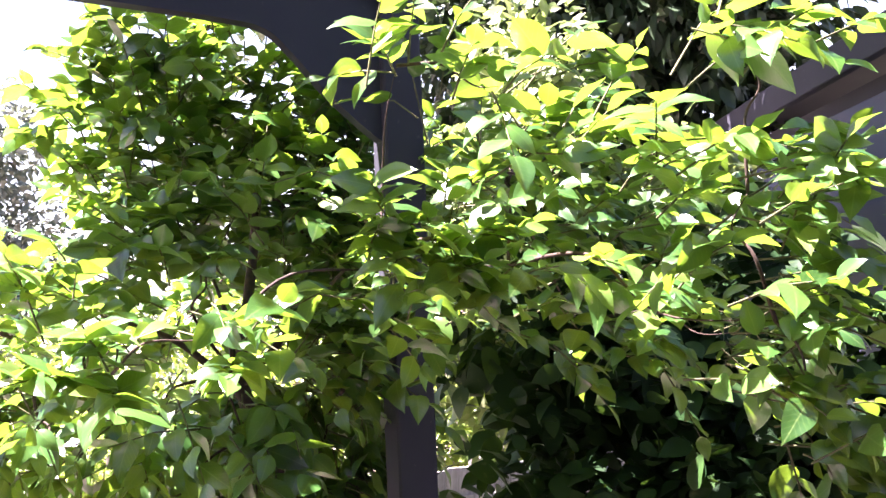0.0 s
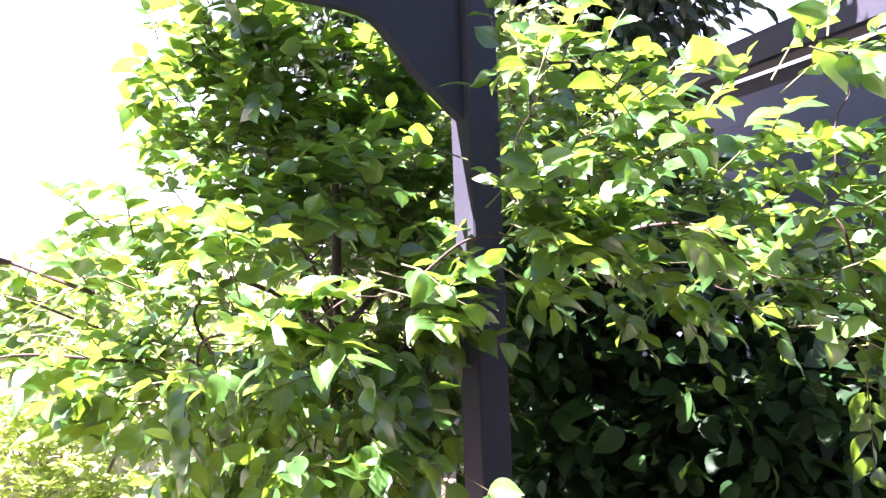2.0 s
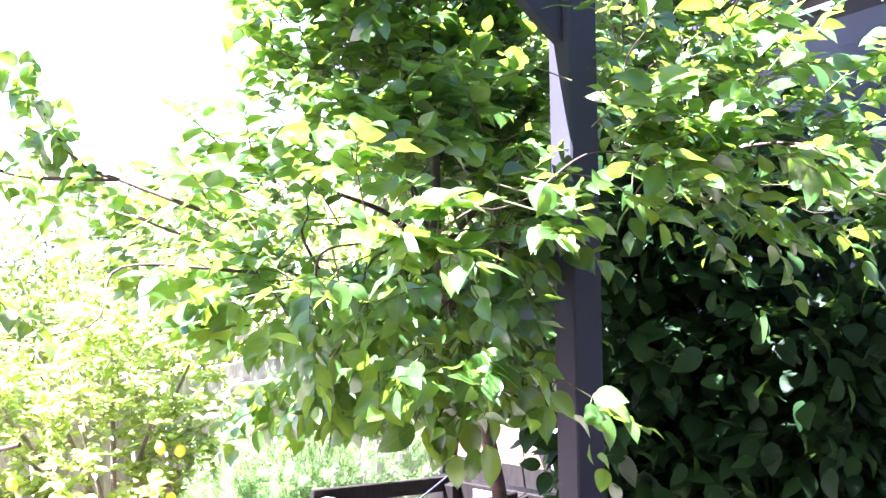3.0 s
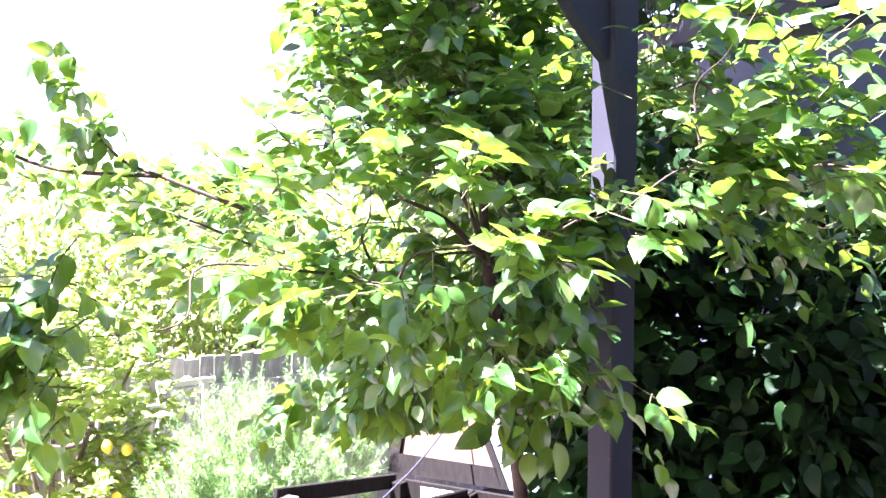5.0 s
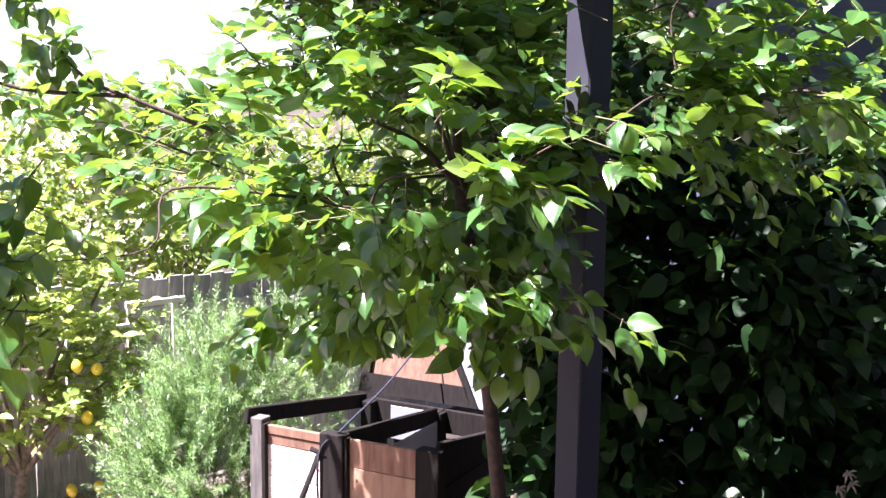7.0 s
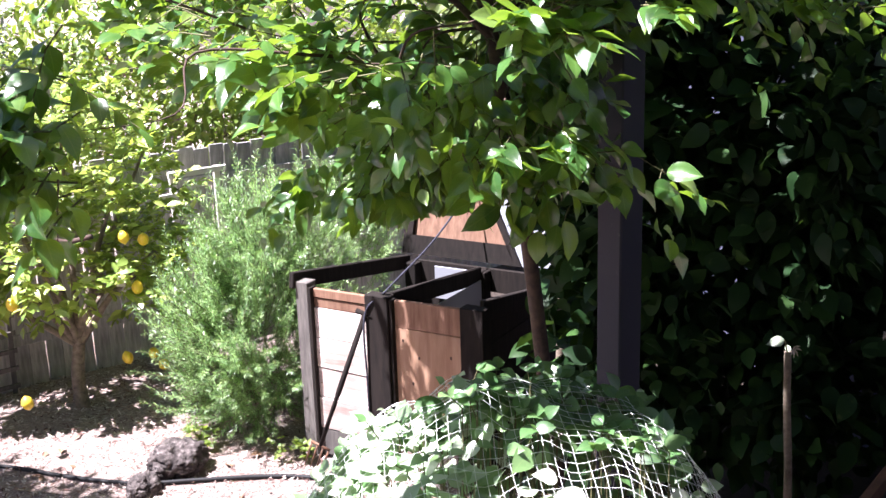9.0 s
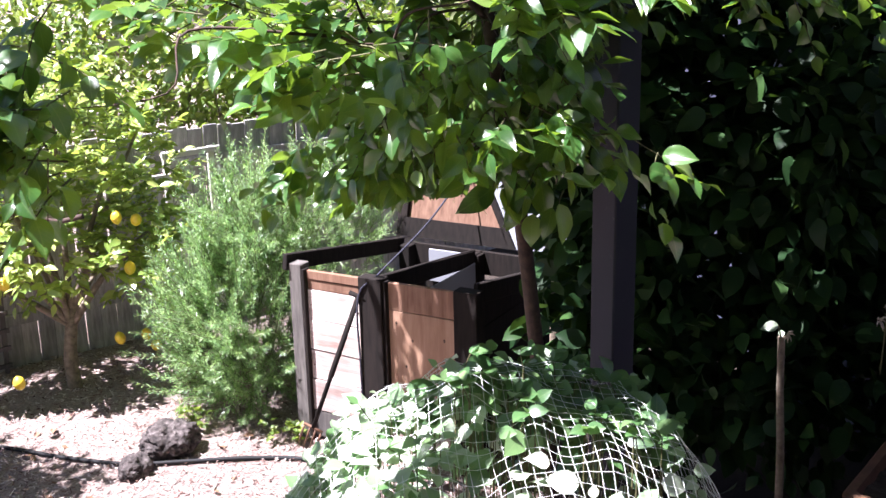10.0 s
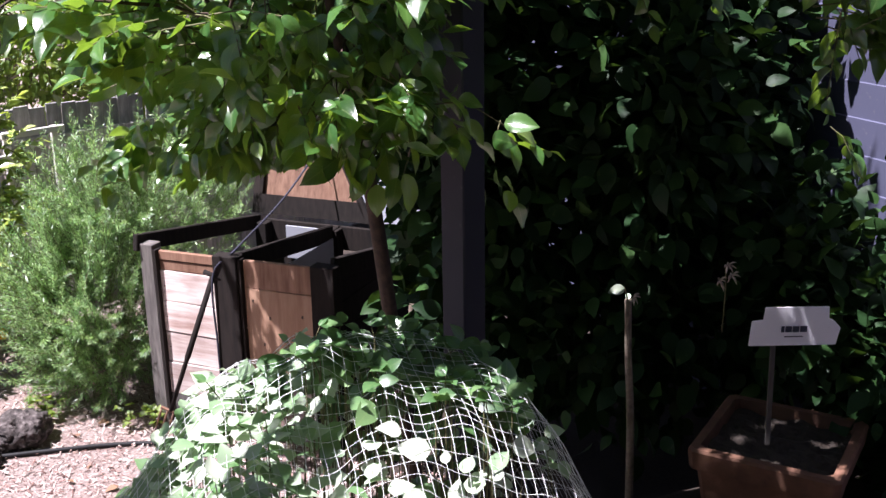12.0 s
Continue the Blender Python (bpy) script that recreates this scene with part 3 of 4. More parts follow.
    # lids tipped back over the rear edge
    def tipped(bm):
        bmesh.ops.transform(bm, matrix=pose(0, BD + 0.085, 0.825, -14, 0, 0), verts=bm.verts)
        return bm
    lid = part("lid", tipped(slab([(-0.09, 0), (0.66, 0), (0.40, 0.46), (-0.07, 0.46)], 0.014)), "warm_board", bin_ob, "open lid of warm plywood leaning back")
    part("lid_batten", tipped(slab([(-0.09, 0.0), (0.67, 0.0), (0.62, 0.115), (-0.09, 0.115)], -0.028)), "dark_timber", lid)
    part("lid_batten", tipped(slab([(0.67, 0.0), (0.71, 0.0), (0.43, 0.48), (0.39, 0.48)], -0.028)), "dark_timber", lid)
    part("lid_batten", tipped(slab([(-0.09, 0.115), (-0.03, 0.115), (-0.02, 0.46), (-0.07, 0.46)], -0.026)), "dark_timber", lid)
    part("lid", tipped(slab([(0.675, 0), (1.02, 0), (1.02, 0.44), (0.42, 0.44)], 0.012)), "grey_sheet", bin_ob, "open lid of dull grey board")
    w = BIN @ Vector((0.50, 0.03, 0.975))
    e = BIN @ Vector((0.36, BD + 0.17, 1.27))
    rope = part("rope", tube(bent([e, (e + w) / 2 - Vector((0, 0, 0.04)), w, BIN @ Vector((0.425, -0.062, 0.86)), BIN @ Vector((0.42, -0.06, 0.5)), BIN @ Vector((0.425, -0.06, 0.16))], 8), 0.0055, 6), "rope")
    tagged(rope, "dark blue braided rope from the lid over the bin's post", "rope")


build_bin()


def build_fork():
    fork = thing("garden_fork", "rusty garden fork with a dark handle leaning on the compost bin", "garden fork")
    foot, top = BIN @ Vector((0.205, -0.20, 0.17)), BIN @ Vector((0.415, -0.045, 0.86))
    d = (top - foot).normalized()
    part("handle", tube([foot, foot + d * 0.28, foot + d * 0.3, top], [0.011, 0.012, 0.015, 0.014], 8), "dark_timber", fork)
    side = d.cross(Vector((-0.64, -0.77, 0.0))).normalized()
    part("grip", tube([top - side * 0.05, top + side * 0.05], 0.013, 8), "dark_timber", fork)
    part("fork_head", tube([foot - side * 0.055, foot + side * 0.055], 0.008, 6), "rusty_steel", fork)
    for k in range(4):
        p = foot + side * (-0.05 + 0.0333 * k)
        part("tine", tube([p, p - d * 0.06, p - d * 0.13 + Vector((0, 0, -0.005))], [0.006, 0.006, 0.002], 5), "rusty_steel", fork)


build_fork()


# ---- persimmon tree ----
# clumps of the crown: x, y, z, half widths, twigs
CROWN_RIGHT = [
    (0.26, 2.30, 2.78, 0.30, 0.26, 0.12, 22), (0.14, 2.25, 2.60, 0.38, 0.28, 0.16, 48), (0.55, 1.90, 2.70, 0.26, 0.20, 0.14, 22),
    (0.58, 1.88, 2.47, 0.28, 0.20, 0.16, 28), (0.52, 1.85, 2.96, 0.20, 0.14, 0.08, 9), (0.66, 1.92, 2.27, 0.14, 0.12, 0.09, 9),
    (-0.07, 2.02, 2.98, 0.05, 0.05, 0.08, 3), (0.22, 2.92, 2.90, 0.34, 0.22, 0.28, 50), (0.35, 2.78, 2.46, 0.30, 0.20, 0.11, 28),
    (0.74, 2.72, 2.42, 0.28, 0.20, 0.12, 26), (0.12, 1.96, 2.92, 0.28, 0.12, 0.09, 14), (-0.12, 2.14, 2.64, 0.12, 0.08, 0.12, 14),
    (0.05, 3.50, 2.90, 0.30, 0.25, 0.20, 30), (0.16, 2.48, 2.80, 0.20, 0.12, 0.10, 16)]
# clumps from z 3.65 up are out of view, added to shade what lies below
CROWN_TOP = [
    (-0.74, 3.00, 2.92, 0.34, 0.28, 0.28, 80), (-0.72, 3.05, 3.24, 0.28, 0.26, 0.22, 50), (-0.37, 3.05, 2.72, 0.28, 0.26, 0.30, 70),
    (-0.50, 3.30, 3.65, 0.40, 0.30, 0.25, 40), (-0.58, 2.52, 2.68, 0.20, 0.16, 0.12, 30), (-0.75, 2.74, 3.00, 0.22, 0.18, 0.18, 50),
    (-0.34, 3.15, 3.02, 0.22, 0.20, 0.20, 34), (-0.15, 3.25, 4.20, 0.50, 0.40, 0.32, 80), (0.35, 3.45, 4.00, 0.40, 0.40, 0.30, 55),
    (0.00, 2.80, 4.30, 0.50, 0.30, 0.25, 60), (-0.78, 2.36, 3.85, 0.18, 0.18, 0.16, 24), (-0.80, 2.06, 3.90, 0.16, 0.14, 0.12, 18), (-0.42, 2.44, 4.10, 0.26, 0.18, 0.14, 30),
    (-0.90, 3.78, 4.20, 0.36, 0.30, 0.18, 70), (-1.05, 2.28, 3.75, 0.22, 0.20, 0.10, 44), (-0.95, 2.60, 3.80, 0.20, 0.16, 0.10, 30)]
CROWN_MIDDLE = [
    (-0.58, 2.32, 2.06, 0.20, 0.16, 0.10, 15), (-0.30, 2.28, 1.97, 0.07, 0.05, 0.04, 3), (-0.62, 2.00, 2.42, 0.08, 0.06, 0.05, 5),
    (-0.40, 2.00, 2.50, 0.12, 0.10, 0.07, 7), (-0.66, 2.14, 2.47, 0.24, 0.20, 0.16, 26), (-0.50, 2.55, 2.22, 0.16, 0.20, 0.16, 30),
    (-0.78, 2.82, 1.90, 0.12, 0.08, 0.05, 8), (-0.38, 3.02, 2.12, 0.28, 0.22, 0.20, 40), (-0.28, 2.92, 2.30, 0.14, 0.12, 0.26, 30),
    (-0.72, 2.82, 1.98, 0.20, 0.12, 0.09, 18), (-0.33, 2.62, 2.42, 0.12, 0.10, 0.10, 18), (-0.40, 3.65, 2.65, 0.32, 0.28, 0.22, 40),
    (-0.62, 3.10, 2.18, 0.20, 0.15, 0.22, 34), (-0.66, 3.02, 1.92, 0.20, 0.14, 0.07, 18), (-0.40, 2.92, 1.95, 0.16, 0.12, 0.08, 14),
    (-0.88, 2.38, 2.25, 0.22, 0.18, 0.09, 14), (-1.02, 2.46, 2.32, 0.16, 0.14, 0.07, 8)]
# the last two are added for shade: one hidden behind, one overhead out of view
CROWN_LEFT = [
    (-0.89, 2.60, 2.55, 0.30, 0.32, 0.20, 36), (-1.18, 3.00, 2.37, 0.28, 0.28, 0.18, 42), (-1.48, 3.40, 2.48, 0.24, 0.26, 0.10, 20),
    (-1.74, 2.25, 2.20, 0.13, 0.16, 0.20, 24), (-0.82, 2.70, 2.24, 0.28, 0.30, 0.13, 34), (-0.95, 3.12, 1.87, 0.10, 0.08, 0.05, 8),
    (-1.05, 4.22, 2.50, 0.34, 0.30, 0.18, 58), (-2.35, 2.25, 3.65, 0.26, 0.22, 0.15, 24)]
GAPS = [(0.34, 2.02, 2.53), (0.96, 2.33, 2.23), (1.36, 2.58, 1.70), (1.5, 2.75, 1.7), (0.575, 2.79, 1.25), (-0.145, 2.67, 2.58), (-0.145, 2.67, 2.67), (-0.145, 2.67, 2.76),
        (-0.76, 2.23, 2.21), (0.75, 3.30, 1.95), (1.25, 3.00, 2.10), (0.45, 3.45, 2.15), (-1.05, 3.08, 1.84), (-0.45, 2.23, 2.00), (-0.64, 2.20, 2.27), (-0.14, 2.23, 1.92), (-0.72, 2.30, 2.13), (-0.90, 2.32, 2.19)]      # spots that the sun reaches through the crown
HANGING = [((-0.98, 3.1, 1.89), (-1.15, 3.07, 1.77)), ((-1.01, 3.1, 1.85), (-1.05, 3.07, 1.68)), ((-0.83, 3.1, 1.87), (-0.97, 3.07, 1.76)),
           ((-0.59, 2.25, 1.95), (-0.64, 2.22, 1.84)), ((-0.53, 2.25, 1.98), (-0.54, 2.22, 1.88)), ((-0.65, 2.25, 1.94), (-0.76, 2.22, 1.87)),
           ((-0.47, 2.25, 1.88), (-0.45, 2.22, 1.75)), ((-0.38, 2.25, 2.02), (-0.28, 2.22, 1.90)), ((-0.20, 2.25, 1.96), (-0.115, 2.22, 1.885)),
           ((-0.30, 2.25, 2.00), (-0.22, 2.22, 1.93)), ((-0.78, 2.25, 2.22), (-0.87, 2.22, 2.18)), ((-0.78, 2.25, 2.23), (-0.73, 2.22, 2.15)),
           ((-0.35, 2.25, 2.39), (-0.35, 2.22, 2.28)), ((-0.45, 2.3, 2.17), (-0.40, 2.27, 2.08)),
           ((-0.62, 2.27, 1.93), (-0.58, 2.24, 1.81)), ((-0.55, 2.27, 1.91), (-0.60, 2.24, 1.80)), ((-0.50, 2.30, 1.93), (-0.50, 2.26, 1.81)), ((-0.68, 2.28, 1.95), (-0.70, 2.25, 1.85))]
KNOT = Vector((-0.52, 2.68, 2.36))
# shoots that stand out of the crown, from foot to tip, with their number of leaves
SHOOTS_RIGHT = [((-0.02, 2.52, 2.90), (-0.10, 2.52, 3.24), 6), ((-0.04, 2.50, 2.96), (-0.15, 2.50, 3.01), 2), ((0.46, 1.97, 2.90), (0.64, 1.95, 2.98), 7), ((0.44, 1.97, 2.93), (0.57, 1.97, 3.07), 6),
                ((0.42, 1.96, 2.73), (0.58, 1.96, 2.78), 6), ((0.58, 2.00, 2.70), (0.78, 2.00, 2.75), 7), ((0.62, 2.00, 2.69), (0.77, 2.00, 2.64), 5), ((0.38, 2.19, 2.56), (0.60, 2.19, 2.62), 7),
                ((0.60, 2.10, 2.54), (0.84, 2.10, 2.50), 7), ((0.19, 2.09, 2.57), (0.08, 2.09, 2.53), 4), ((0.19, 2.00, 2.58), (0.30, 2.00, 2.53), 4), ((0.08, 1.84, 2.73), (0.24, 1.82, 2.77), 5),
                ((0.27, 2.04, 2.55), (0.38, 2.00, 2.52), 3), ((0.82, 2.34, 2.27), (1.02, 2.32, 2.21), 5), ((1.30, 2.62, 1.78), (1.36, 2.55, 1.66), 5)]
SHOOTS_LEFT = [((-0.18, 2.42, 2.80), (-0.38, 2.42, 2.81), 3), ((-0.40, 1.94, 2.47), (-0.60, 1.92, 2.47), 4), ((-0.70, 2.20, 2.72), (-0.52, 2.20, 2.75), 5), ((-0.86, 2.30, 2.56), (-1.02, 2.30, 2.51), 5),
               ((-0.82, 2.40, 2.18), (-0.98, 2.40, 2.27), 6), ((-0.58, 2.20, 2.61), (-0.70, 2.20, 2.60), 3), ((-0.18, 2.20, 2.54), (-0.33, 2.20, 2.52), 5), ((-1.65, 2.20, 2.44), (-1.73, 2.20, 2.28), 7),
               ((-0.45, 2.22, 2.06), (-0.17, 2.20, 1.97), 7), ((-0.86, 2.32, 2.50), (-0.76, 2.30, 2.27), 6)]


def shoot(foot, tip, n, leaf=0.084):
    """One arching twig with leaves left and right: its line, leaf places, ways and sizes."""
    foot, tip = np.array(foot), np.array(tip)
    L = np.linalg.norm(tip - foot)
    way = (tip - foot) / L
    side = unit(np.cross(way, np.array([0.15, 0.3, 1.0])))
    P, W, S = [], [], []
    at = lambda t: foot + (tip - foot) * t + np.array([0, 0, 0.16 * L * math.sin(math.pi * t)])
    for k in range(n):
        t = 0.2 + 0.8 * (k + 1) / n
        last = k == n - 1
        P.append(at(t))
        W.append(way * (1.0 if last else 0.65) + side * (0.0 if last else (1 if k % 2 else -1) * rng.uniform(0.5, 0.9)) + np.array([0, 0, rng.uniform(-0.30, 0.18)]))
        S.append(leaf * rng.uniform(0.75, 1.15))
    return [at(0), at(0.5), at(1)], np.array(P), np.array(W), np.array(S)


def build_persimmon():
    tree = thing("persimmon_tree", "leafy green persimmon tree with glossy sunlit leaves", "tree")
    part("trunk", tube(bent([(-0.08, 3.03, -0.05), (-0.2, 3.0, 0.8), (-0.3, 2.97, 1.58), (-0.43, 2.80, 2.05), KNOT]), [0.03 - 0.0004 * k for k in range(25)], 10), "bark", tree, "smooth reddish-brown trunk")
    lines, P, W, S = [], [], [], []
    ends = [KNOT]
    for x, y, z, a, b, c, n in sorted(CROWN_RIGHT + CROWN_TOP + CROWN_MIDDLE + CROWN_LEFT, key=lambda q: (Vector(q[:3]) - KNOT).length):
        end = Vector((x, y, z))
        root = min((q for q in ends if (q - KNOT).length < (end - KNOT).length), key=lambda q: (q - end).length, default=KNOT)
        ends.append(end)
        d = (end - root).length
        mid = root.lerp(end, 0.4) + Vector((rng.normal() * 0.11, rng.normal() * 0.11, 0.10)) * d
        mid2 = root.lerp(end, 0.75) + Vector((rng.normal() * 0.09, rng.normal() * 0.09, -0.02)) * d
        r0 = 0.0035 + 0.00009 * n
        part("limb", tube(bent([root, mid, mid2, end]), [r0 * (0.85 - 0.04 * k) for k in range(19)], 7), "bark", tree)
        l, p, w, s = sprigs((x, y, z), (a, b, c), int(n * (1.5 if z < 2.3 else 0.85 if x > 0.05 else 0.8 if y < 2.45 else 2.0 if x > -0.56 and z < 3.2 else 1.1)), KNOT, leaves=7, length=0.20, leaf=0.082, droop=0.42 if z < 2.3 else 0.22)
        lines += l
        P.append(p), W.append(w), S.append(s)
    # long bare limb against the sky
    sky_limb = [bent([(-1.20, 2.98, 2.48), (-1.42, 3.05, 2.57), (-1.57, 3.1, 2.64), (-1.68, 3.16, 2.80), (-1.74, 3.2, 2.95)]), bent([(-1.45, 3.06, 2.58), (-1.75, 3.15, 2.60), (-1.98, 3.2, 2.69)]),
                bent([(-1.66, 2.58, 1.88), (-1.74, 2.6, 1.87), (-1.85, 2.6, 1.93), (-1.95, 2.62, 2.05), (-1.85, 2.4, 2.2)])]
    for ln in sky_limb:
        part("limb", tube(ln, [0.0075 - 0.0002 * k for k in range(len(ln))], 7), "bark", tree)
    for ln, n in zip(sky_limb, (95, 64, 6)):
        q = np.array([tuple(ln[i]) for i in rng.integers(len(ln) // 3, len(ln), n)]) + rng.normal(size=(n, 3)) * 0.045
        P.append(q), W.append(rng.normal(size=(n, 3)) + np.array([-0.3, 0, -0.2])), S.append(rng.uniform(0.05, 0.09, n))
    for foot, tip_at, n in SHOOTS_RIGHT + SHOOTS_LEFT:
        l, p, w, s = shoot(foot, tip_at, n)
        lines.append(l)
        P.append(p), W.append(w), S.append(s)
    # the crown ends in a flat underside, higher where it reaches out over the fence
    P, W, S = np.concatenate(P), np.concatenate(W), np.concatenate(S)
    tip = P + unit(W) * S[:, None]
    floor_z = np.where(P[:, 0] < -0.95, 2.53 - 0.161 * (P[:, 1] + 0.3), 2.55 - 0.25 * (P[:, 1] + 0.3))
    stay = (np.minimum(tip[:, 2], P[:, 2]) > floor_z) | (P[:, 0] < -1.5) | (P[:, 0] > -0.2) | ((abs(P[:, 0] + 0.97) < 0.2) & (P[:, 1] > 2.98) & (tip[:, 2] > 1.66))
    lines = [ln for ln in lines if ln[0][0] < -1.5 or ln[0][0] > -0.2 or ln[2][2] > (2.53 - 0.161 * (ln[2][1] + 0.3) if ln[2][0] < -0.95 else 2.55 - 0.25 * (ln[2][1] + 0.3))]
    P, W, S = [P[stay]], [W[stay]], [S[stay]]
    # a bare hollow before the fork, where the inner branches show
    axis = unit(np.array(KNOT) - np.array([-1.45, -0.3, 2.55]))
    rel = P[0] - np.array(KNOT)
    along = rel @ axis
    bare = (np.linalg.norm(rel - along[:, None] * axis, axis=1) < 0.10) & (along > -0.6) & (along < 0.06)
    P, W, S = [P[0][~bare]], [W[0][~bare]], [S[0][~bare]]
    for tip_at, r in (((-0.50, 3.05, 3.10), 0.017), ((-0.80, 2.62, 2.52), 0.012), ((-0.25, 2.75, 2.62), 0.011), ((-0.62, 2.90, 2.62), 0.010)):
        tip_at = Vector(tip_at)
        mid = KNOT.lerp(tip_at, 0.5) + Vector((rng.normal(), rng.normal(), 0.5)) * 0.03
        part("limb", tube(bent([KNOT - Vector((0, 0, 0.03)), mid, tip_at]), [r * (1 - 0.05 * k) for k in range(13)], 8), "bark", tree)
    # low leaves that hang below the crown, from stalk to tip
    for a, b in HANGING:
        a, b = np.array(a), np.array(b)
        n = 1 if a[1] > 3 else 2
        for k in range(n):
            jog = rng.normal(size=3) * 0.05 * k
            P.append((a + jog)[None]), W.append((b - a + jog * 0.5)[None]), S.append(np.array([np.linalg.norm(b - a) * (0.8 - 0.15 * k)]))
        lines.append([a + np.array([0.02, 0.02, 0.03]), a + np.array([0.01, 0.01, 0.02]), a])
    P, W, S = np.concatenate(P), np.concatenate(W), np.concatenate(S)
    sunward = np.array(TO_SUN)
    keep = np.ones(len(P), dtype=bool)
    for g in GAPS:
        rel = P - np.array(g)
        off = rel - (rel @ sunward)[:, None] * sunward
        keep &= (np.linalg.norm(off, axis=1) > 0.10) | (rel @ sunward < 0.12)
    ends = P[keep]
    lines = [ln for ln in lines if (np.linalg.norm(ends - np.array(ln[2]), axis=1) < 0.05).sum() > 0]
    tagged(part("twig", twig_mesh(lines), "twig", tree), kind="stuff")
    P, W, S = P[keep], W[keep], S[keep]
    Fr = axes_along(W, np.tile([0, -0.12, 1.0], (len(P), 1)), rng.normal(size=len(P)) * np.where(P[:, 2] < 2.3, 0.75, 0.5))
    near = np.argsort(P[:, 1])[:300]
    meshes = [leaf_mesh("leaf", s, "persimmon_leaf") for s in PERSIMMON]
    for i in near:
        m = Matrix.Identity(4)
        for r in range(3):
            for c in range(3):
                m[r][c] = Fr[i][r, c] * S[i]
            m[r][3] = P[i][r]
        share("leaf", meshes[i % len(meshes)], tree, m)
    rest = np.setdiff1d(np.arange(len(P)), near)
    leaf_cloud("foliage", PERSIMMON, P[rest], Fr[rest], S[rest], "persimmon_leaf", tree)


build_persimmon()


def cloud_tree(name, label, category, at, trunk_h, trunk_r, clumps, leaf, count, material, shapes=SMALL, bark="grey_bark", group="", shell=0.5, droop=0.2):
    """A tree or shrub: trunk, limbs to each clump, and many leaves."""
    ob = thing(name, label, category, group)
    top = Vector((at[0], at[1], trunk_h))
    part("trunk", tube(bent([(at[0], at[1], -0.05), (at[0] + 0.03, at[1], trunk_h * 0.5), top]), [trunk_r * (1 - 0.03 * k) for k in range(13)], 8), bark, ob)
    P, W, S = [], [], []
    total = sum(c[3] * c[4] * c[5] for c in clumps) ** 1.0
    for x, y, z, a, b, c in clumps:
        end = Vector((x, y, z))
        part("limb", tube(bent([top - Vector((0, 0, 0.05)), top.lerp(end, 0.5) + Vector((0, 0, 0.08)), end]), [trunk_r * 0.55 * (1 - 0.06 * k) for k in range(13)], 6), bark, ob)
        p, w, s = loose_leaves((x, y, z), (a, b, c), int(count * a * b * c / total), leaf, droop, shell)
        P.append(p), W.append(w), S.append(s)
    P, W, S = np.concatenate(P), np.concatenate(W), np.concatenate(S)
    P += rng.normal(size=P.shape) * leaf * 0.5
    Fr = axes_along(W, np.tile([0, -0.2, 1.0], (len(P), 1)), rng.normal(size=len(P)) * 0.7)
    leaf_cloud("crown", shapes, P, Fr, S, material, ob)
    return ob


# ---- lemon tree with fruit ----
def build_lemon():
    tree = thing("lemon_tree", "small lemon tree with yellow-green leaves and ripe lemons", "tree")
    part("trunk", tube(bent([(-2.01, 6.1, -0.04), (-2.02, 6.1, 0.2), (-1.99, 6.1, 0.42), (-1.97, 6.1, 0.6)]), [0.045 - 0.0008 * k for k in range(19)], 10), "grey_bark", tree)
    clumps = [(-2.15, 6.08, 1.2, 0.5, 0.32, 0.42, 80), (-1.70, 6.05, 1.30, 0.42, 0.3, 0.36, 66), (-2.55, 6.1, 1.1, 0.35, 0.3, 0.45, 48), (-1.95, 6.1, 1.72, 0.4, 0.32, 0.26, 50),
              (-1.48, 6.0, 0.98, 0.25, 0.22, 0.24, 28), (-2.3, 5.95, 0.80, 0.35, 0.2, 0.16, 18), (-1.5, 6.1, 1.55, 0.22, 0.22, 0.2, 18), (-2.75, 6.0, 1.55, 0.3, 0.25, 0.3, 28),
              (-2.45, 6.5, 1.45, 0.5, 0.20, 0.42, 50), (-1.75, 6.5, 1.15, 0.45, 0.2, 0.35, 40), (-2.12, 5.9, 0.92, 0.4, 0.2, 0.20, 34), (-1.6, 5.92, 0.86, 0.30, 0.2, 0.24, 34),
              (-2.6, 5.95, 0.8, 0.3, 0.2, 0.28, 22), (-1.75, 6.45, 0.70, 0.40, 0.15, 0.25, 22)]
    top = Vector((-1.99, 6.1, 0.40))
    lines, P, W, S = [], [], [], []
    for x, y, z, a, b, c, n in clumps:
        end = Vector((x, y, z))
        part("limb", tube(bent([top, top.lerp(end, 0.5) + Vector((0, 0, 0.06)), end]), [0.024 - 0.0014 * k for k in range(13)], 6), "grey_bark", tree)
        l, p, w, s = sprigs((x, y, z), (a, b, c), int(n * 1.25), (-2.05, 6.1, 0.9), 8, 0.16, 0.082, 0.12, 0.45)
        lines += l
        P.append(p), W.append(w), S.append(s)
    tagged(part("twig", twig_mesh(lines, 0.002), "twig", tree), kind="stuff")
    P, W, S = np.concatenate(P), np.concatenate(W), np.concatenate(S)
    leaf_cloud("foliage", LEMON, P, axes_along(W, np.tile([0, -0.2, 1.0], (len(P), 1)), rng.normal(size=len(P)) * 0.5), S, "lemon_leaf", tree)
    bm = bmesh.new()
    bmesh.ops.create_uvsphere(bm, u_segments=12, v_segments=9, radius=0.032)
    for v in bm.verts:
        v.co.z *= 1.22 + (0.18 if abs(v.co.z) > 0.031 else 0)
    for f in bm.faces:
        f.smooth = True
    me = bpy.data.meshes.new("lemon")
    bm.to_mesh(me), bm.free()
    me.materials.append(M["lemon_skin"])
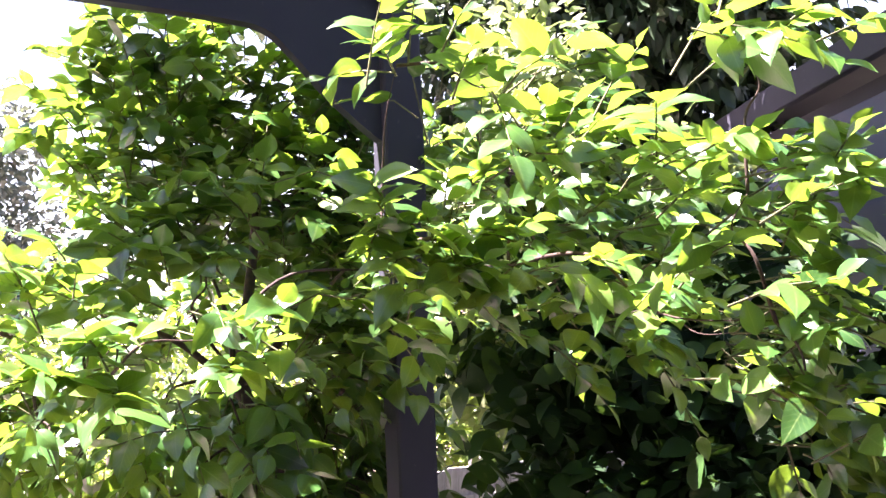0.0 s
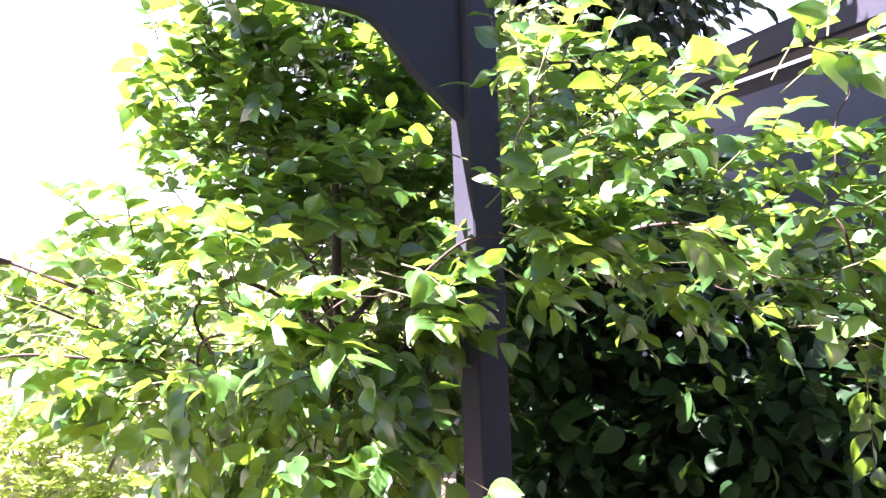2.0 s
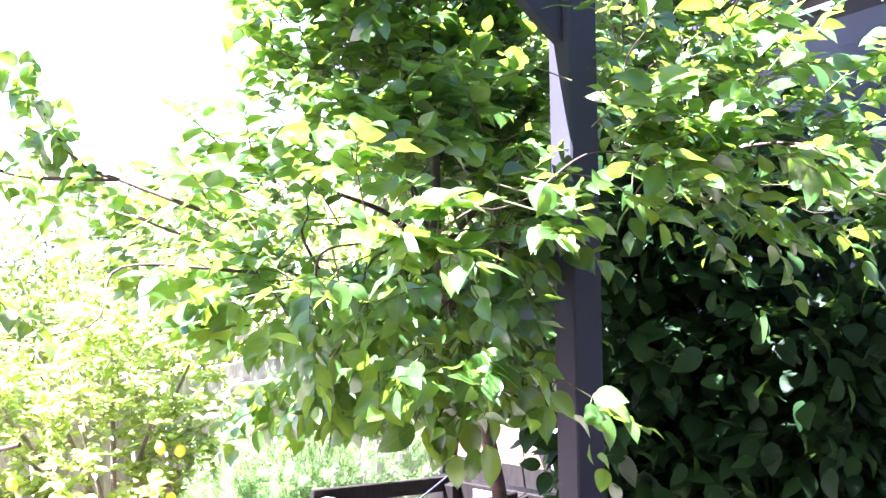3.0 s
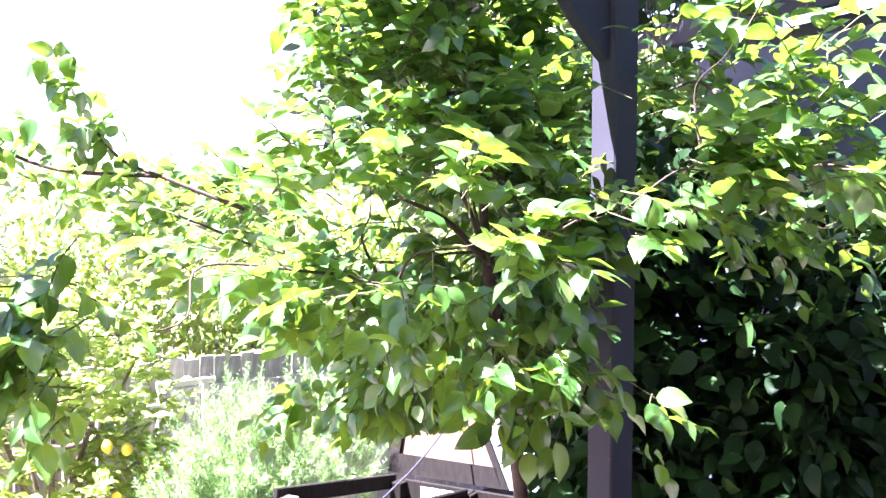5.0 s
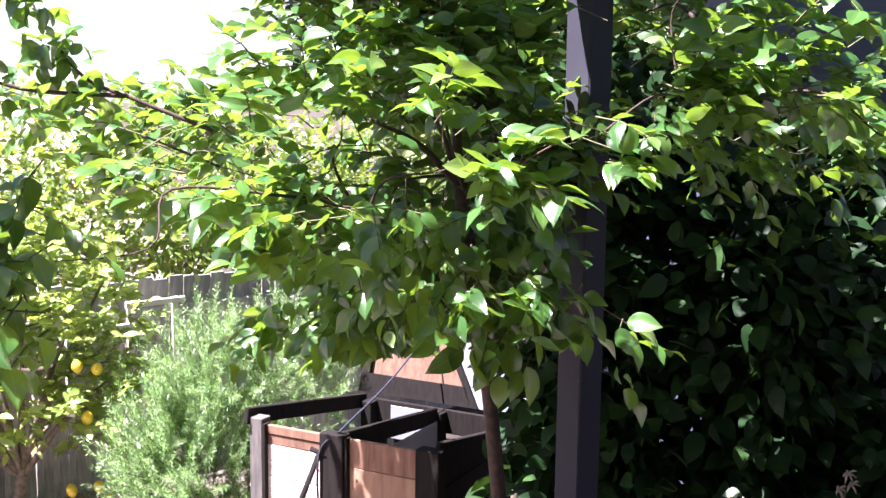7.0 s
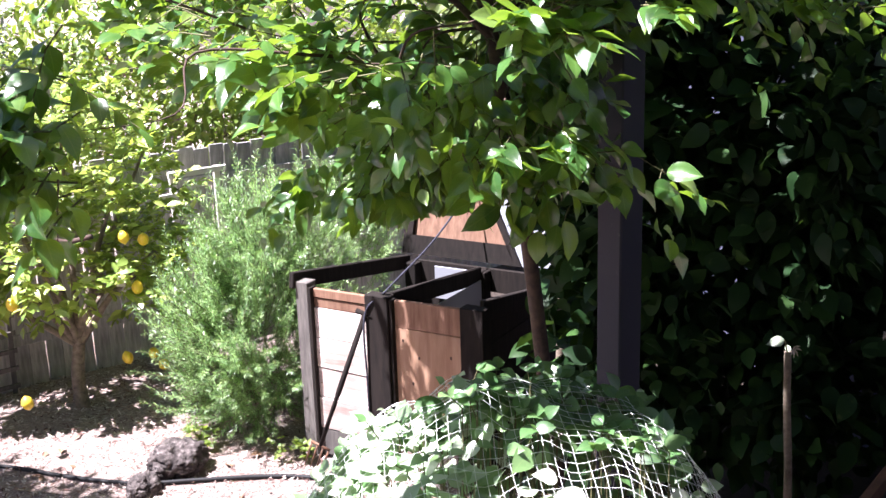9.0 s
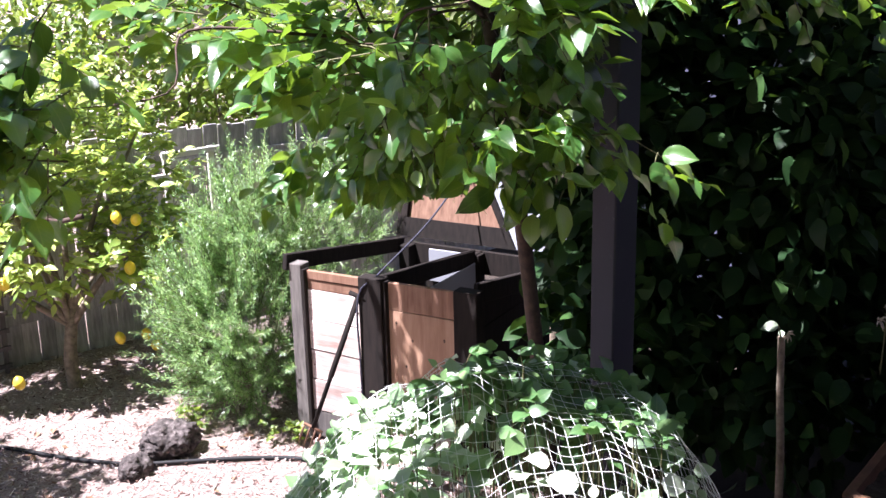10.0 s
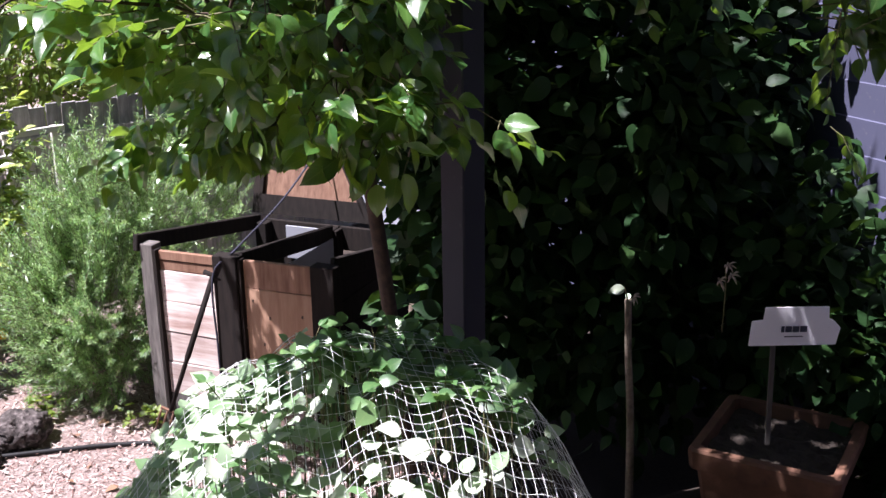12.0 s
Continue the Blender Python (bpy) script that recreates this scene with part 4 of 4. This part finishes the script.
    for x, y, z in ((-1.56, 5.80, 1.08), (-1.665, 5.78, 1.11), (-2.29, 5.78, 0.785), (-2.24, 5.45, 0.33), (-1.72, 5.95, 0.34), (-1.57, 6.0, 0.33), (-1.52, 5.95, 0.27), (-2.47, 5.78, 0.955), (-1.62, 5.78, 0.81)):
        share("lemon", me, tree, pose(x, y, z, rng.normal() * 20, rng.normal() * 20, 0), "ripe yellow lemon")


build_lemon()
tag = part("hanging_tag", box((0.048, 0.006, 0.058), (-1.70, 5.72, 0.87), (0, 12, 10), 0.002), "white_frame")
tagged(tag, "small white card hanging in the lemon tree", "tag")


# ---- rosemary bush ----
def build_rosemary():
    bush = thing("rosemary_bush", "dense upright rosemary bush with fine grey-green needles", "bush")
    lines, P, W, S = [], [], [], []
    bodies = (((-1.04, 5.50, 0.50), (0.41, 0.36, 0.56), 860), ((-0.92, 5.55, 1.0), (0.32, 0.26, 0.34), 260), ((-0.45, 6.05, 0.85), (0.42, 0.25, 0.42), 260))
    for centre, radii, count in bodies:
        c, r3 = np.array(centre), np.array(radii)
        d = unit(rng.normal(size=(count, 3)))
        for i in range(count):
            lump = 1 + 0.28 * noise.noise(Vector(d[i] * 2.4 + c))
            p = c + d[i] * r3 * lump * rng.uniform(0.45, 1.0)
            if p[2] < 0.06:
                continue
            way = unit(d[i] * 0.75 + np.array([-0.1, 0, 0.75]) + rng.normal(size=3) * 0.3)
            L = rng.uniform(0.12, 0.34)
            tip = p + way * L + rng.normal(size=3) * 0.02
            mid = p + way * L * 0.5 + np.array([way[0], way[1], -0.2]) * 0.03
            lines.append([p, mid, tip])
            n = 66
            t = np.linspace(0.05, 1.0, n) + rng.normal(size=n) * 0.01
            q = np.array([(1 - u) ** 2 * p + 2 * u * (1 - u) * mid + u * u * tip for u in t])
            turn = np.arange(n) * 2.4 + rng.random()
            e1 = unit(np.cross(way, [0.3, 0.2, 1.0]))
            e2 = np.cross(way, e1)
            out = e1 * np.cos(turn)[:, None] + e2 * np.sin(turn)[:, None]
            P.append(q), W.append(way * 0.75 + out * 0.8 + rng.normal(size=(n, 3)) * 0.15), S.append(rng.uniform(0.030, 0.052, n) * (1.15 - 0.5 * t))
    # long thin shoots that stand up before the fence
    for k in range(46):
        p = np.array([rng.uniform(-1.22, -0.62), rng.uniform(5.4, 5.75), rng.uniform(0.85, 1.05)])
        tip = p + np.array([rng.normal() * 0.05, rng.normal() * 0.05, rng.uniform(0.18, 0.36)])
        lines.append([p, (p + tip) / 2 + rng.normal(size=3) * 0.012, tip])
        n = 46
        t = np.linspace(0.02, 1.0, n)
        turn = np.arange(n) * 2.4
        out = np.stack([np.cos(turn), np.sin(turn), np.full(n, 0.9)], axis=1)
        P.append(p + (tip - p) * t[:, None]), W.append(out + rng.normal(size=(n, 3)) * 0.15), S.append(rng.uniform(0.020, 0.036, n) * (1.1 - 0.6 * t))
    for k in range(14):
        a = k * 0.9
        lines.append([(-1.08 + 0.1 * math.cos(a), 5.52 + 0.1 * math.sin(a), 0.0), (-1.08 + 0.2 * math.cos(a), 5.52 + 0.2 * math.sin(a), 0.35), (-1.08 + 0.3 * math.cos(a), 5.52 + 0.28 * math.sin(a), 0.7)])
    tagged(part("stem", twig_mesh(lines, 0.002), "twig", bush), kind="stuff")
    P, W, S = np.concatenate(P), np.concatenate(W), np.concatenate(S)
    leaf_cloud("needle", NEEDLE, P, axes_along(W, np.tile([0, 0, 1.0], (len(P), 1)), rng.normal(size=len(P)) * 0.5), S, "rosemary_leaf", bush)


build_rosemary()

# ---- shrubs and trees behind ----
cloud_tree("climbing_vine", "dense climbing vine, deep shade put into its near-black leaf colour", "vine", (0.7, 3.9), 1.2, 0.035,
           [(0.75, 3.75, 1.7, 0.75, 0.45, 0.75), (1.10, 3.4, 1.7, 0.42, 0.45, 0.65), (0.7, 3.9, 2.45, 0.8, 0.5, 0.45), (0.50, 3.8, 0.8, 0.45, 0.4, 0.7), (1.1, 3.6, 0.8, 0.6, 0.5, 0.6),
            (0.40, 3.85, 1.4, 0.28, 0.25, 0.8)], 0.11, 9000, "shaded_vine_leaf", VINE, shell=0.9)
cloud_tree("wall_creeper", "creeper on the house wall, shade put into its near-black leaf colour", "creeper", (1.78, 3.4), 1.0, 0.02,
           [(1.58, 3.05, 0.95, 0.26, 0.55, 0.75), (1.62, 2.45, 0.8, 0.22, 0.4, 0.5), (1.66, 4.2, 1.25, 0.22, 0.7, 0.55), (1.58, 3.55, 1.9, 0.26, 0.45, 0.55), (1.6, 3.5, 2.3, 0.2, 0.25, 0.4)], 0.10, 4600, "shaded_vine_leaf", VINE, shell=0.9)
cloud_tree("flowering_shrub", "tall shrub, strong sun put into its pale leaf colour", "shrub", (0.45, 4.6), 2.0, 0.03,
           [(0.42, 4.5, 3.30, 0.28, 0.3, 0.55), (0.95, 4.6, 2.95, 0.34, 0.3, 0.3), (1.35, 4.9, 2.75, 0.3, 0.3, 0.35), (0.1, 4.6, 2.9, 0.3, 0.3, 0.35), (0.5, 4.5, 2.4, 0.7, 0.3, 0.5)], 0.085, 7000, "sunlit_shrub_leaf", LEMON, shell=0.8)
cloud_tree("dark_tree", "tall dark evergreen tree behind the house wall, with unseen boughs added for shade", "tree", (2.5, 8.2), 3.8, 0.10,
           # first four clumps are out of view, added overhead to shade wall and vine
           [(1.10, 4.7, 4.9, 0.5, 0.9, 0.4), (1.55, 4.9, 5.5, 0.7, 1.0, 0.9), (1.45, 5.3, 4.9, 0.6, 1.0, 0.6), (0.9, 4.2, 5.0, 0.6, 0.5, 0.6), (1.6, 7.0, 4.6, 1.2, 0.9, 0.9), (1.0, 7.2, 4.4, 0.7, 0.8, 0.8), (1.7, 7.4, 3.2, 1.2, 0.6, 0.9), (0.6, 7.6, 3.2, 0.7, 0.5, 0.7), (0.3, 7.7, 4.5, 0.9, 0.5, 0.7), (0.25, 7.9, 3.6, 0.4, 0.4, 0.6)], 0.15, 25000, "dark_leaf", LEMON, shell=0.9)
cloud_tree("garden_hedge", "bright yellow-green hedge behind the paling fence", "hedge", (-1.2, 8.6), 1.0, 0.05,
           [(-1.0, 8.5, 1.5, 1.0, 0.5, 0.85), (-2.1, 8.3, 1.6, 0.8, 0.5, 0.85), (-0.1, 8.8, 1.5, 0.8, 0.5, 0.95), (-3.1, 8.2, 1.5, 0.8, 0.5, 0.85), (1.0, 9.0, 1.5, 0.9, 0.5, 1.0)], 0.085, 14000, "hedge_leaf", LEMON, shell=0.8)
cloud_tree("grey_bush", "grey-green small-leaved bush beyond the fence", "bush", (-3.4, 11.0), 1.0, 0.05,
           [(-3.3, 11.0, 1.6, 0.8, 0.6, 0.95), (-4.3, 11.0, 1.4, 0.8, 0.6, 0.9)], 0.07, 7000, "grey_leaf", LEMON, shell=0.7)
# grey leaf colour here imitates haze and glare over a dark far tree
cloud_tree("pine_tree", "tall ragged tree in the distance, haze and glare put into its grey leaves", "tree", (-6.3, 14.0), 2.6, 0.14,
           [(-5.9, 14.0, 3.4, 1.1, 0.8, 1.1), (-6.1, 14.0, 4.8, 1.0, 0.8, 0.9), (-6.7, 14.0, 2.4, 1.2, 0.8, 1.3)], 0.14, 9000, "grey_leaf", LEMON, shell=0.9)
cloud_tree("far_hedge", "long sunlit hedge in the distance", "hedge", (-1.0, 17.0), 1.0, 0.1,
           [(-9.0 + 3.0 * k, 17.0 + 0.4 * (k % 2), 1.4, 1.9, 0.8, 1.5) for k in range(7)], 0.2, 9000, "hedge_leaf", LEMON, shell=0.6)


# unseen tree beyond the left side, put there to throw shade on the mulch
cloud_tree("shade_tree", "leafy small tree out of view, added to shade the edge of the mulch", "tree", (-4.6, 5.0), 2.4, 0.06,
           [(-3.66, 4.86, 3.5, 0.30, 0.18, 0.2), (-4.4, 5.0, 3.7, 0.5, 0.5, 0.4), (-4.1, 4.7, 3.3, 0.4, 0.3, 0.3), (-3.88, 5.14, 3.5, 0.22, 0.10, 0.14)], 0.10, 3800, "hedge_leaf", LEMON, shell=0.9)


# ---- beans under white netting ----
CREST = [(-1.47, 0.0), (-1.38, 0.70), (-1.25, 1.08), (-1.06, 1.30), (-0.92, 1.345), (-0.82, 1.375), (-0.74, 1.43), (-0.60, 1.435), (-0.45, 1.385), (-0.28, 1.31), (-0.17, 1.25), (-0.11, 1.14), (0.03, 0.83), (0.18, 0.45), (0.28, 0.0)]


def mound(x, y):
    """Height of the net over the bean bed: a crest that falls to the front and the back."""
    if not CREST[0][0] < x < CREST[-1][0]:
        return None
    z = float(np.interp(x, [p[0] for p in CREST], [p[1] for p in CREST]))
    r = (2.30 - y) / 0.78 if y < 2.30 else (y - 2.30) / 0.42
    if r >= 0.99:
        return None
    z *= (1 - r ** 2.3) ** 0.5
    crease = 0.07 * math.exp(-((x + 0.60 + 0.5 * (2.3 - y)) / 0.09) ** 2) * min(1, max(0, (2.3 - y) / 0.15))
    lump = 0.07 * noise.noise(Vector((x * 3.2, y * 3.2, 1))) + 0.035 * noise.noise(Vector((x * 8, y * 8, 4)))
    return max(0.02, z - crease + lump * min(1, (1 - r) * 4) * min(1, z))


def build_beans():
    beans = thing("bean_plants", "bean plants with broad green leaves, paled as in full sun, under a net", "bean plants")
    stems, P, W, S, young = [], [], [], [], []
    tries = 0
    while len(P) < 2000 and tries < 80000:
        tries += 1
        x, y = rng.uniform(-1.5, 0.3), rng.uniform(1.55, 2.7)
        h = mound(x, y)
        if h is None or h < 0.2:
            continue
        tuft = noise.noise(Vector((x * 4.0, y * 4.0, 21)))
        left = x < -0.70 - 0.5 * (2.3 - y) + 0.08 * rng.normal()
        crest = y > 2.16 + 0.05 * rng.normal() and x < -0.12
        if left or crest:
            if rng.random() < (0.5 if tuft < -0.1 else 0.0):
                continue
            d = rng.uniform(-0.012, 0.10)
        else:
            if rng.random() < (0.96 if tuft < 0.22 else 0.5):
                continue
            d = rng.uniform(-0.01, 0.06) if rng.random() < 0.45 else rng.uniform(0.1, 0.5)
        P.append((x, y, h - d)), W.append((rng.normal(), rng.normal(), rng.normal() * 0.35)), S.append(rng.uniform(0.032, 0.082) if left else rng.uniform(0.035, 0.09))
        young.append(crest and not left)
        if len(P) % 6 == 0:
            bx, by = x + rng.normal() * 0.06, y + rng.normal() * 0.06
            stems.append([(bx, by, 0.0), (x * 0.6 + bx * 0.4, y, h * 0.5), (x, y, h - d)])
    # shoots that push out through the top of the net
    for i in range(34):
        x, y = rng.uniform(-1.0, -0.05), rng.uniform(2.0, 2.45)
        h = mound(x, y)
        if h is None:
            continue
        tip = (x + rng.normal() * 0.02, y, h + rng.uniform(0.02, 0.06))
        stems.append([(x, y, h - 0.2), (x, y, h), tip])
        for k in range(3):
            P.append(tip), W.append((rng.normal(), rng.normal(), 0.4)), S.append(rng.uniform(0.025, 0.06)), young.append(x > -0.85)
    tagged(part("stem", twig_mesh(stems, 0.003), "twig", beans), kind="stuff")
    P, W, S = np.array(P), np.array(W), np.array(S)
    Fr = axes_along(W, np.tile([-0.2, -0.35, 1.0], (len(P), 1)), rng.normal(size=len(P)) * 0.4)
    young = np.array(young)
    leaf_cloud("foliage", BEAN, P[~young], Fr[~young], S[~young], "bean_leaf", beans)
    leaf_cloud("young_foliage", VINE, P[young], Fr[young], S[young] * 1.15, "shaded_bean_shoot", beans, "darker pointed young leaves, shade on the crest put into their colour")
    net = thing("garden_netting", "white knotted garden netting draped over the bean plants", "netting")
    turn = radians(-8)
    c, s = math.cos(turn), math.sin(turn)
    for flip in (0, 1):
        for k in range(-40, 41):
            run, bm = [], bmesh.new()
            for j in range(-54, 55):
                u, v = (k * 0.029, j * 0.022) if flip else (j * 0.022, k * 0.029)
                u += 0.016 * noise.noise(Vector((u * 6, v * 6, 7)))
                v += 0.016 * noise.noise(Vector((u * 6, v * 6, 11)))
                x, y = -0.60 + c * u - s * v, 2.12 + s * u + c * v
                h = mound(x, y)
                if h is None:
                    if len(run) > 2:
                        tube(run, 0.00075, 3, bm, cap=False)
                    run = []
                else:
                    run.append((x, y, h + 0.006))
            if len(run) > 2:
                tube(run, 0.00075, 3, bm, cap=False)
            if len(bm.verts):
                part("strand", bm, "net", net)
            else:
                bm.free()


build_beans()


# ---- terracotta pot with a card on a stake ----
def build_pot():
    at = pose(1.06, 2.47, ground_height(0.9, 2.42) - 0.055, 0, 0, 36.0) @ Matrix.Diagonal((0.97, 0.97, 0.95, 1))
    pot = thing("terracotta_planter", "square terracotta planter with a thick rim, full of soil", "planter", at=at)
    bm = bmesh.new()
    prof = [(0.20, 0.0), (0.245, 0.335), (0.268, 0.342), (0.274, 0.415), (0.265, 0.425), (0.236, 0.425), (0.23, 0.36)]
    rings = []
    for r, z in prof:
        ring = []
        for qx, qy in ((1, 1), (-1, 1), (-1, -1), (1, -1)):
            for a, b in (((1.0, 0.92), (0.92, 1.0)) if qx * qy > 0 else ((0.92, 1.0), (1.0, 0.92))):
                ring.append(bm.verts.new((qx * r * a, qy * r * b, z)))
        rings.append(ring)
    for a, b in zip(rings, rings[1:]):
        for k in range(8):
            bm.faces.new((a[k], a[(k + 1) % 8], b[(k + 1) % 8], b[k]))
    bm.faces.new(rings[0][::-1])
    bmesh.ops.recalc_face_normals(bm, faces=bm.faces)
    part("pot_body", bm, "terracotta", pot)
    bm = bmesh.new()
    bmesh.ops.create_grid(bm, x_segments=14, y_segments=14, size=0.232)
    for v in bm.verts:
        v.co.z = 0.375 + 0.03 * noise.noise(v.co * 14)
    part("soil", bm, "soil", pot, "dark potting soil")
    card = thing("plant_sign", "white card sign on a thin wooden stake in the planter", "sign", at=pose(0.985, 2.36, 1.165, 0, 2, -18) @ Matrix.Diagonal((0.86, 0.86, 0.82, 1)))
    bm = bmesh.new()
    ring = [(-0.185, -0.085), (0.175, -0.085), (0.187, -0.01), (0.16, 0.02), (0.135, 0.035), (0.13, 0.085), (-0.13, 0.085), (-0.135, 0.03), (-0.18, 0.025)]
    f = bm.faces.new([bm.verts.new((x, 0, z)) for x, z in ring])
    ext = bmesh.ops.extrude_face_region(bm, geom=[f])
    bmesh.ops.translate(bm, verts=[g for g in ext["geom"] if isinstance(g, bmesh.types.BMVert)], vec=(0, 0.004, 0))
    bmesh.ops.recalc_face_normals(bm, faces=bm.faces)
    part("card", bm, "card", card)
    for k, w in enumerate((0.012, 0.026, 0.026, 0.028)):
        part("mark", box((w, 0.002, 0.026), ((-0.052, -0.028, 0.002, 0.034)[k], -0.002, -0.012), bevel=0), "ink", card, "dark printed mark")
    part("mark", box((0.075, 0.002, 0.004), (-0.005, -0.002, -0.045), bevel=0), "ink", card, "dark printed mark")
    part("stake", box((0.02, 0.012, 0.62), (-0.07, 0.012, -0.24), (0, -3, 0), 0.002), "grey_timber", card, "thin wooden stake")


build_pot()


def star_flower(name, at, size, parent=None):
    """A dried flower: thin curled petals round a knob."""
    bm = bmesh.new()
    c = Vector(at)
    for k in range(6):
        a = k * math.pi / 3 + rng.normal() * 0.2
        d = Vector((math.cos(a), -0.5 + rng.normal() * 0.2, math.sin(a)))
        tube([c, c + d * size * 0.6, c + d * size + Vector((0, 0, -0.3 * size))], [size * 0.10, size * 0.16, size * 0.03], 4, bm)
    bmesh.ops.create_icosphere(bm, subdivisions=1, radius=size * 0.22, matrix=Matrix.Translation(c))
    return part(name, bm, "dried_flower", parent, "dried pale star-shaped flower")


def build_sapling():
    sap = thing("cut_sapling", "pruned sapling stem with pale bark and one bright leaf", "sapling")
    g = ground_height(0.64, 2.8)
    part("stem", tube(bent([(0.64, 2.8, g - 0.03), (0.63, 2.8, 0.69), (0.61, 2.8, 0.95), (0.60, 2.8, 1.18)]), [0.016 - 0.0002 * k for k in range(19)], 8), "grey_bark", sap)
    me = leaf_mesh("leaf", PERSIMMON[0], "bean_leaf")
    for m, k in ((pose(0.575, 2.79, 1.23, -55, 10, 170), 0.062), (pose(0.60, 2.8, 1.18, 0, -30, 60), 0.035)):
        share("leaf", me, sap, m @ Matrix.Diagonal((k, k, k, 1)))
    part("twig", tube([(0.60, 2.8, 1.17), (0.585, 2.795, 1.21), (0.575, 2.79, 1.23)], 0.003, 5), "twig", sap)
    star_flower("dried_flower", (0.612, 2.78, 1.195), 0.024, sap)


build_sapling()


# ---- stone and hose on the ground ----
def build_rock(at, size, turn):
    bm = bmesh.new()
    bmesh.ops.create_icosphere(bm, subdivisions=5, radius=1.0)
    for v in bm.verts:
        d = v.co.normalized()
        k = 1 + 0.22 * noise.noise(d * 1.7 + Vector(at)) + 0.10 * noise.noise(d * 5) - 0.16 * max(0, noise.noise(d * 9)) - 0.16 * max(0, noise.noise(d * 17)) - 0.10 * max(0, noise.noise(d * 31))
        v.co = Vector((d.x * size[0], d.y * size[1], d.z * size[2])) * k
    for f in bm.faces:
        f.smooth = True
    bmesh.ops.transform(bm, matrix=pose(*at, 0, 0, turn), verts=bm.verts)
    tagged(part("lava_rock", bm, "rock"), "dark pitted volcanic rock lying on the mulch", "rock", "garden rocks")


build_rock((-1.50, 5.02, 0.08), (0.165, 0.13, 0.115), 20)
build_rock((-1.68, 4.84, 0.04), (0.10, 0.08, 0.08), 60)


def build_hose():
    pts = [(-2.9, 5.6), (-2.41, 5.42), (-2.05, 5.16), (-1.72, 4.95), (-1.4, 4.86), (-1.1, 4.80), (-0.85, 4.71), (-0.7, 4.55)]
    line = bent([(x, y, ground_height(x, y) + 0.014) for x, y in pts], 8)
    tagged(part("irrigation_hose", tube(line, 0.012, 8), "black_hose"), "black irrigation hose lying across the mulch", "hose")


build_hose()


# ---- weeds, fallen leaves and dried flowers ----
def build_weed(x, y, count, spread, leaf, label):
    weed = thing("weed", label, "weed", "weeds at the bin")
    stems, P, W, S = [], [], [], []
    for i in range(count):
        a, r = rng.uniform(0, 2 * math.pi), spread * rng.random() ** 0.6
        g = ground_height(x, y)
        tip = (x + r * math.cos(a), y + r * math.sin(a), g + rng.uniform(0.03, 0.14))
        stems.append([(x, y, g - 0.01), (x + 0.4 * r * math.cos(a), y + 0.4 * r * math.sin(a), g + 0.6 * (tip[2] - g)), tip])
        for k in range(4):
            P.append(tip), W.append((math.cos(a + k * 1.6), math.sin(a + k * 1.6), 0.3 + 0.3 * rng.normal())), S.append(leaf * rng.uniform(0.6, 1.2))
    tagged(part("stem", twig_mesh(stems, 0.0015), "twig", weed), kind="stuff")
    P, W, S = np.array(P), np.array(W), np.array(S)
    leaf_cloud("foliage", BEAN, P, axes_along(W, np.tile([0, 0, 1.0], (len(P), 1)), rng.normal(size=len(P)) * 0.4), S, "hedge_leaf", weed)


build_weed(-0.86, 4.93, 14, 0.06, 0.035, "small yellow-green weed growing at the compost bin's foot")
build_weed(-0.98, 4.98, 9, 0.05, 0.03, "small yellow-green weed growing in the mulch")
build_weed(-1.36, 5.28, 16, 0.10, 0.04, "low green weed under the rosemary bush")


def build_fallen_leaves():
    """Dry curled leaves lying on the mulch."""
    me = [leaf_mesh("fallen_leaf", s, "dry_leaf") for s in PERSIMMON[:3]]
    for i in range(26):
        x, y = rng.uniform(-2.4, -0.9), rng.uniform(4.2, 5.7)
        ob = new("fallen_leaf", me[i % 3])
        k = rng.uniform(0.035, 0.07)
        ob.matrix_basis = pose(x, y, ground_height(x, y) + 0.016, rng.normal() * 12, rng.normal() * 12, rng.uniform(0, 360)) @ Matrix.Diagonal((k, k, k, 1))
        tagged(ob, "dry brown curled leaf fallen on the mulch", "fallen leaf", "fallen leaves")


build_fallen_leaves()
dried = thing("dried_blossoms", "dried pale star-shaped blossoms on a thin vine stalk", "flower")
part("stalk", tube(bent([(1.15, 2.95, 0.9), (1.13, 2.92, 1.08), (1.11, 2.9, 1.20)]), 0.003, 5), "twig", dried)
for p in ((1.11, 2.89, 1.21), (1.14, 2.9, 1.16), (1.08, 2.9, 1.15)):
    star_flower("blossom", p, 0.03, dried)
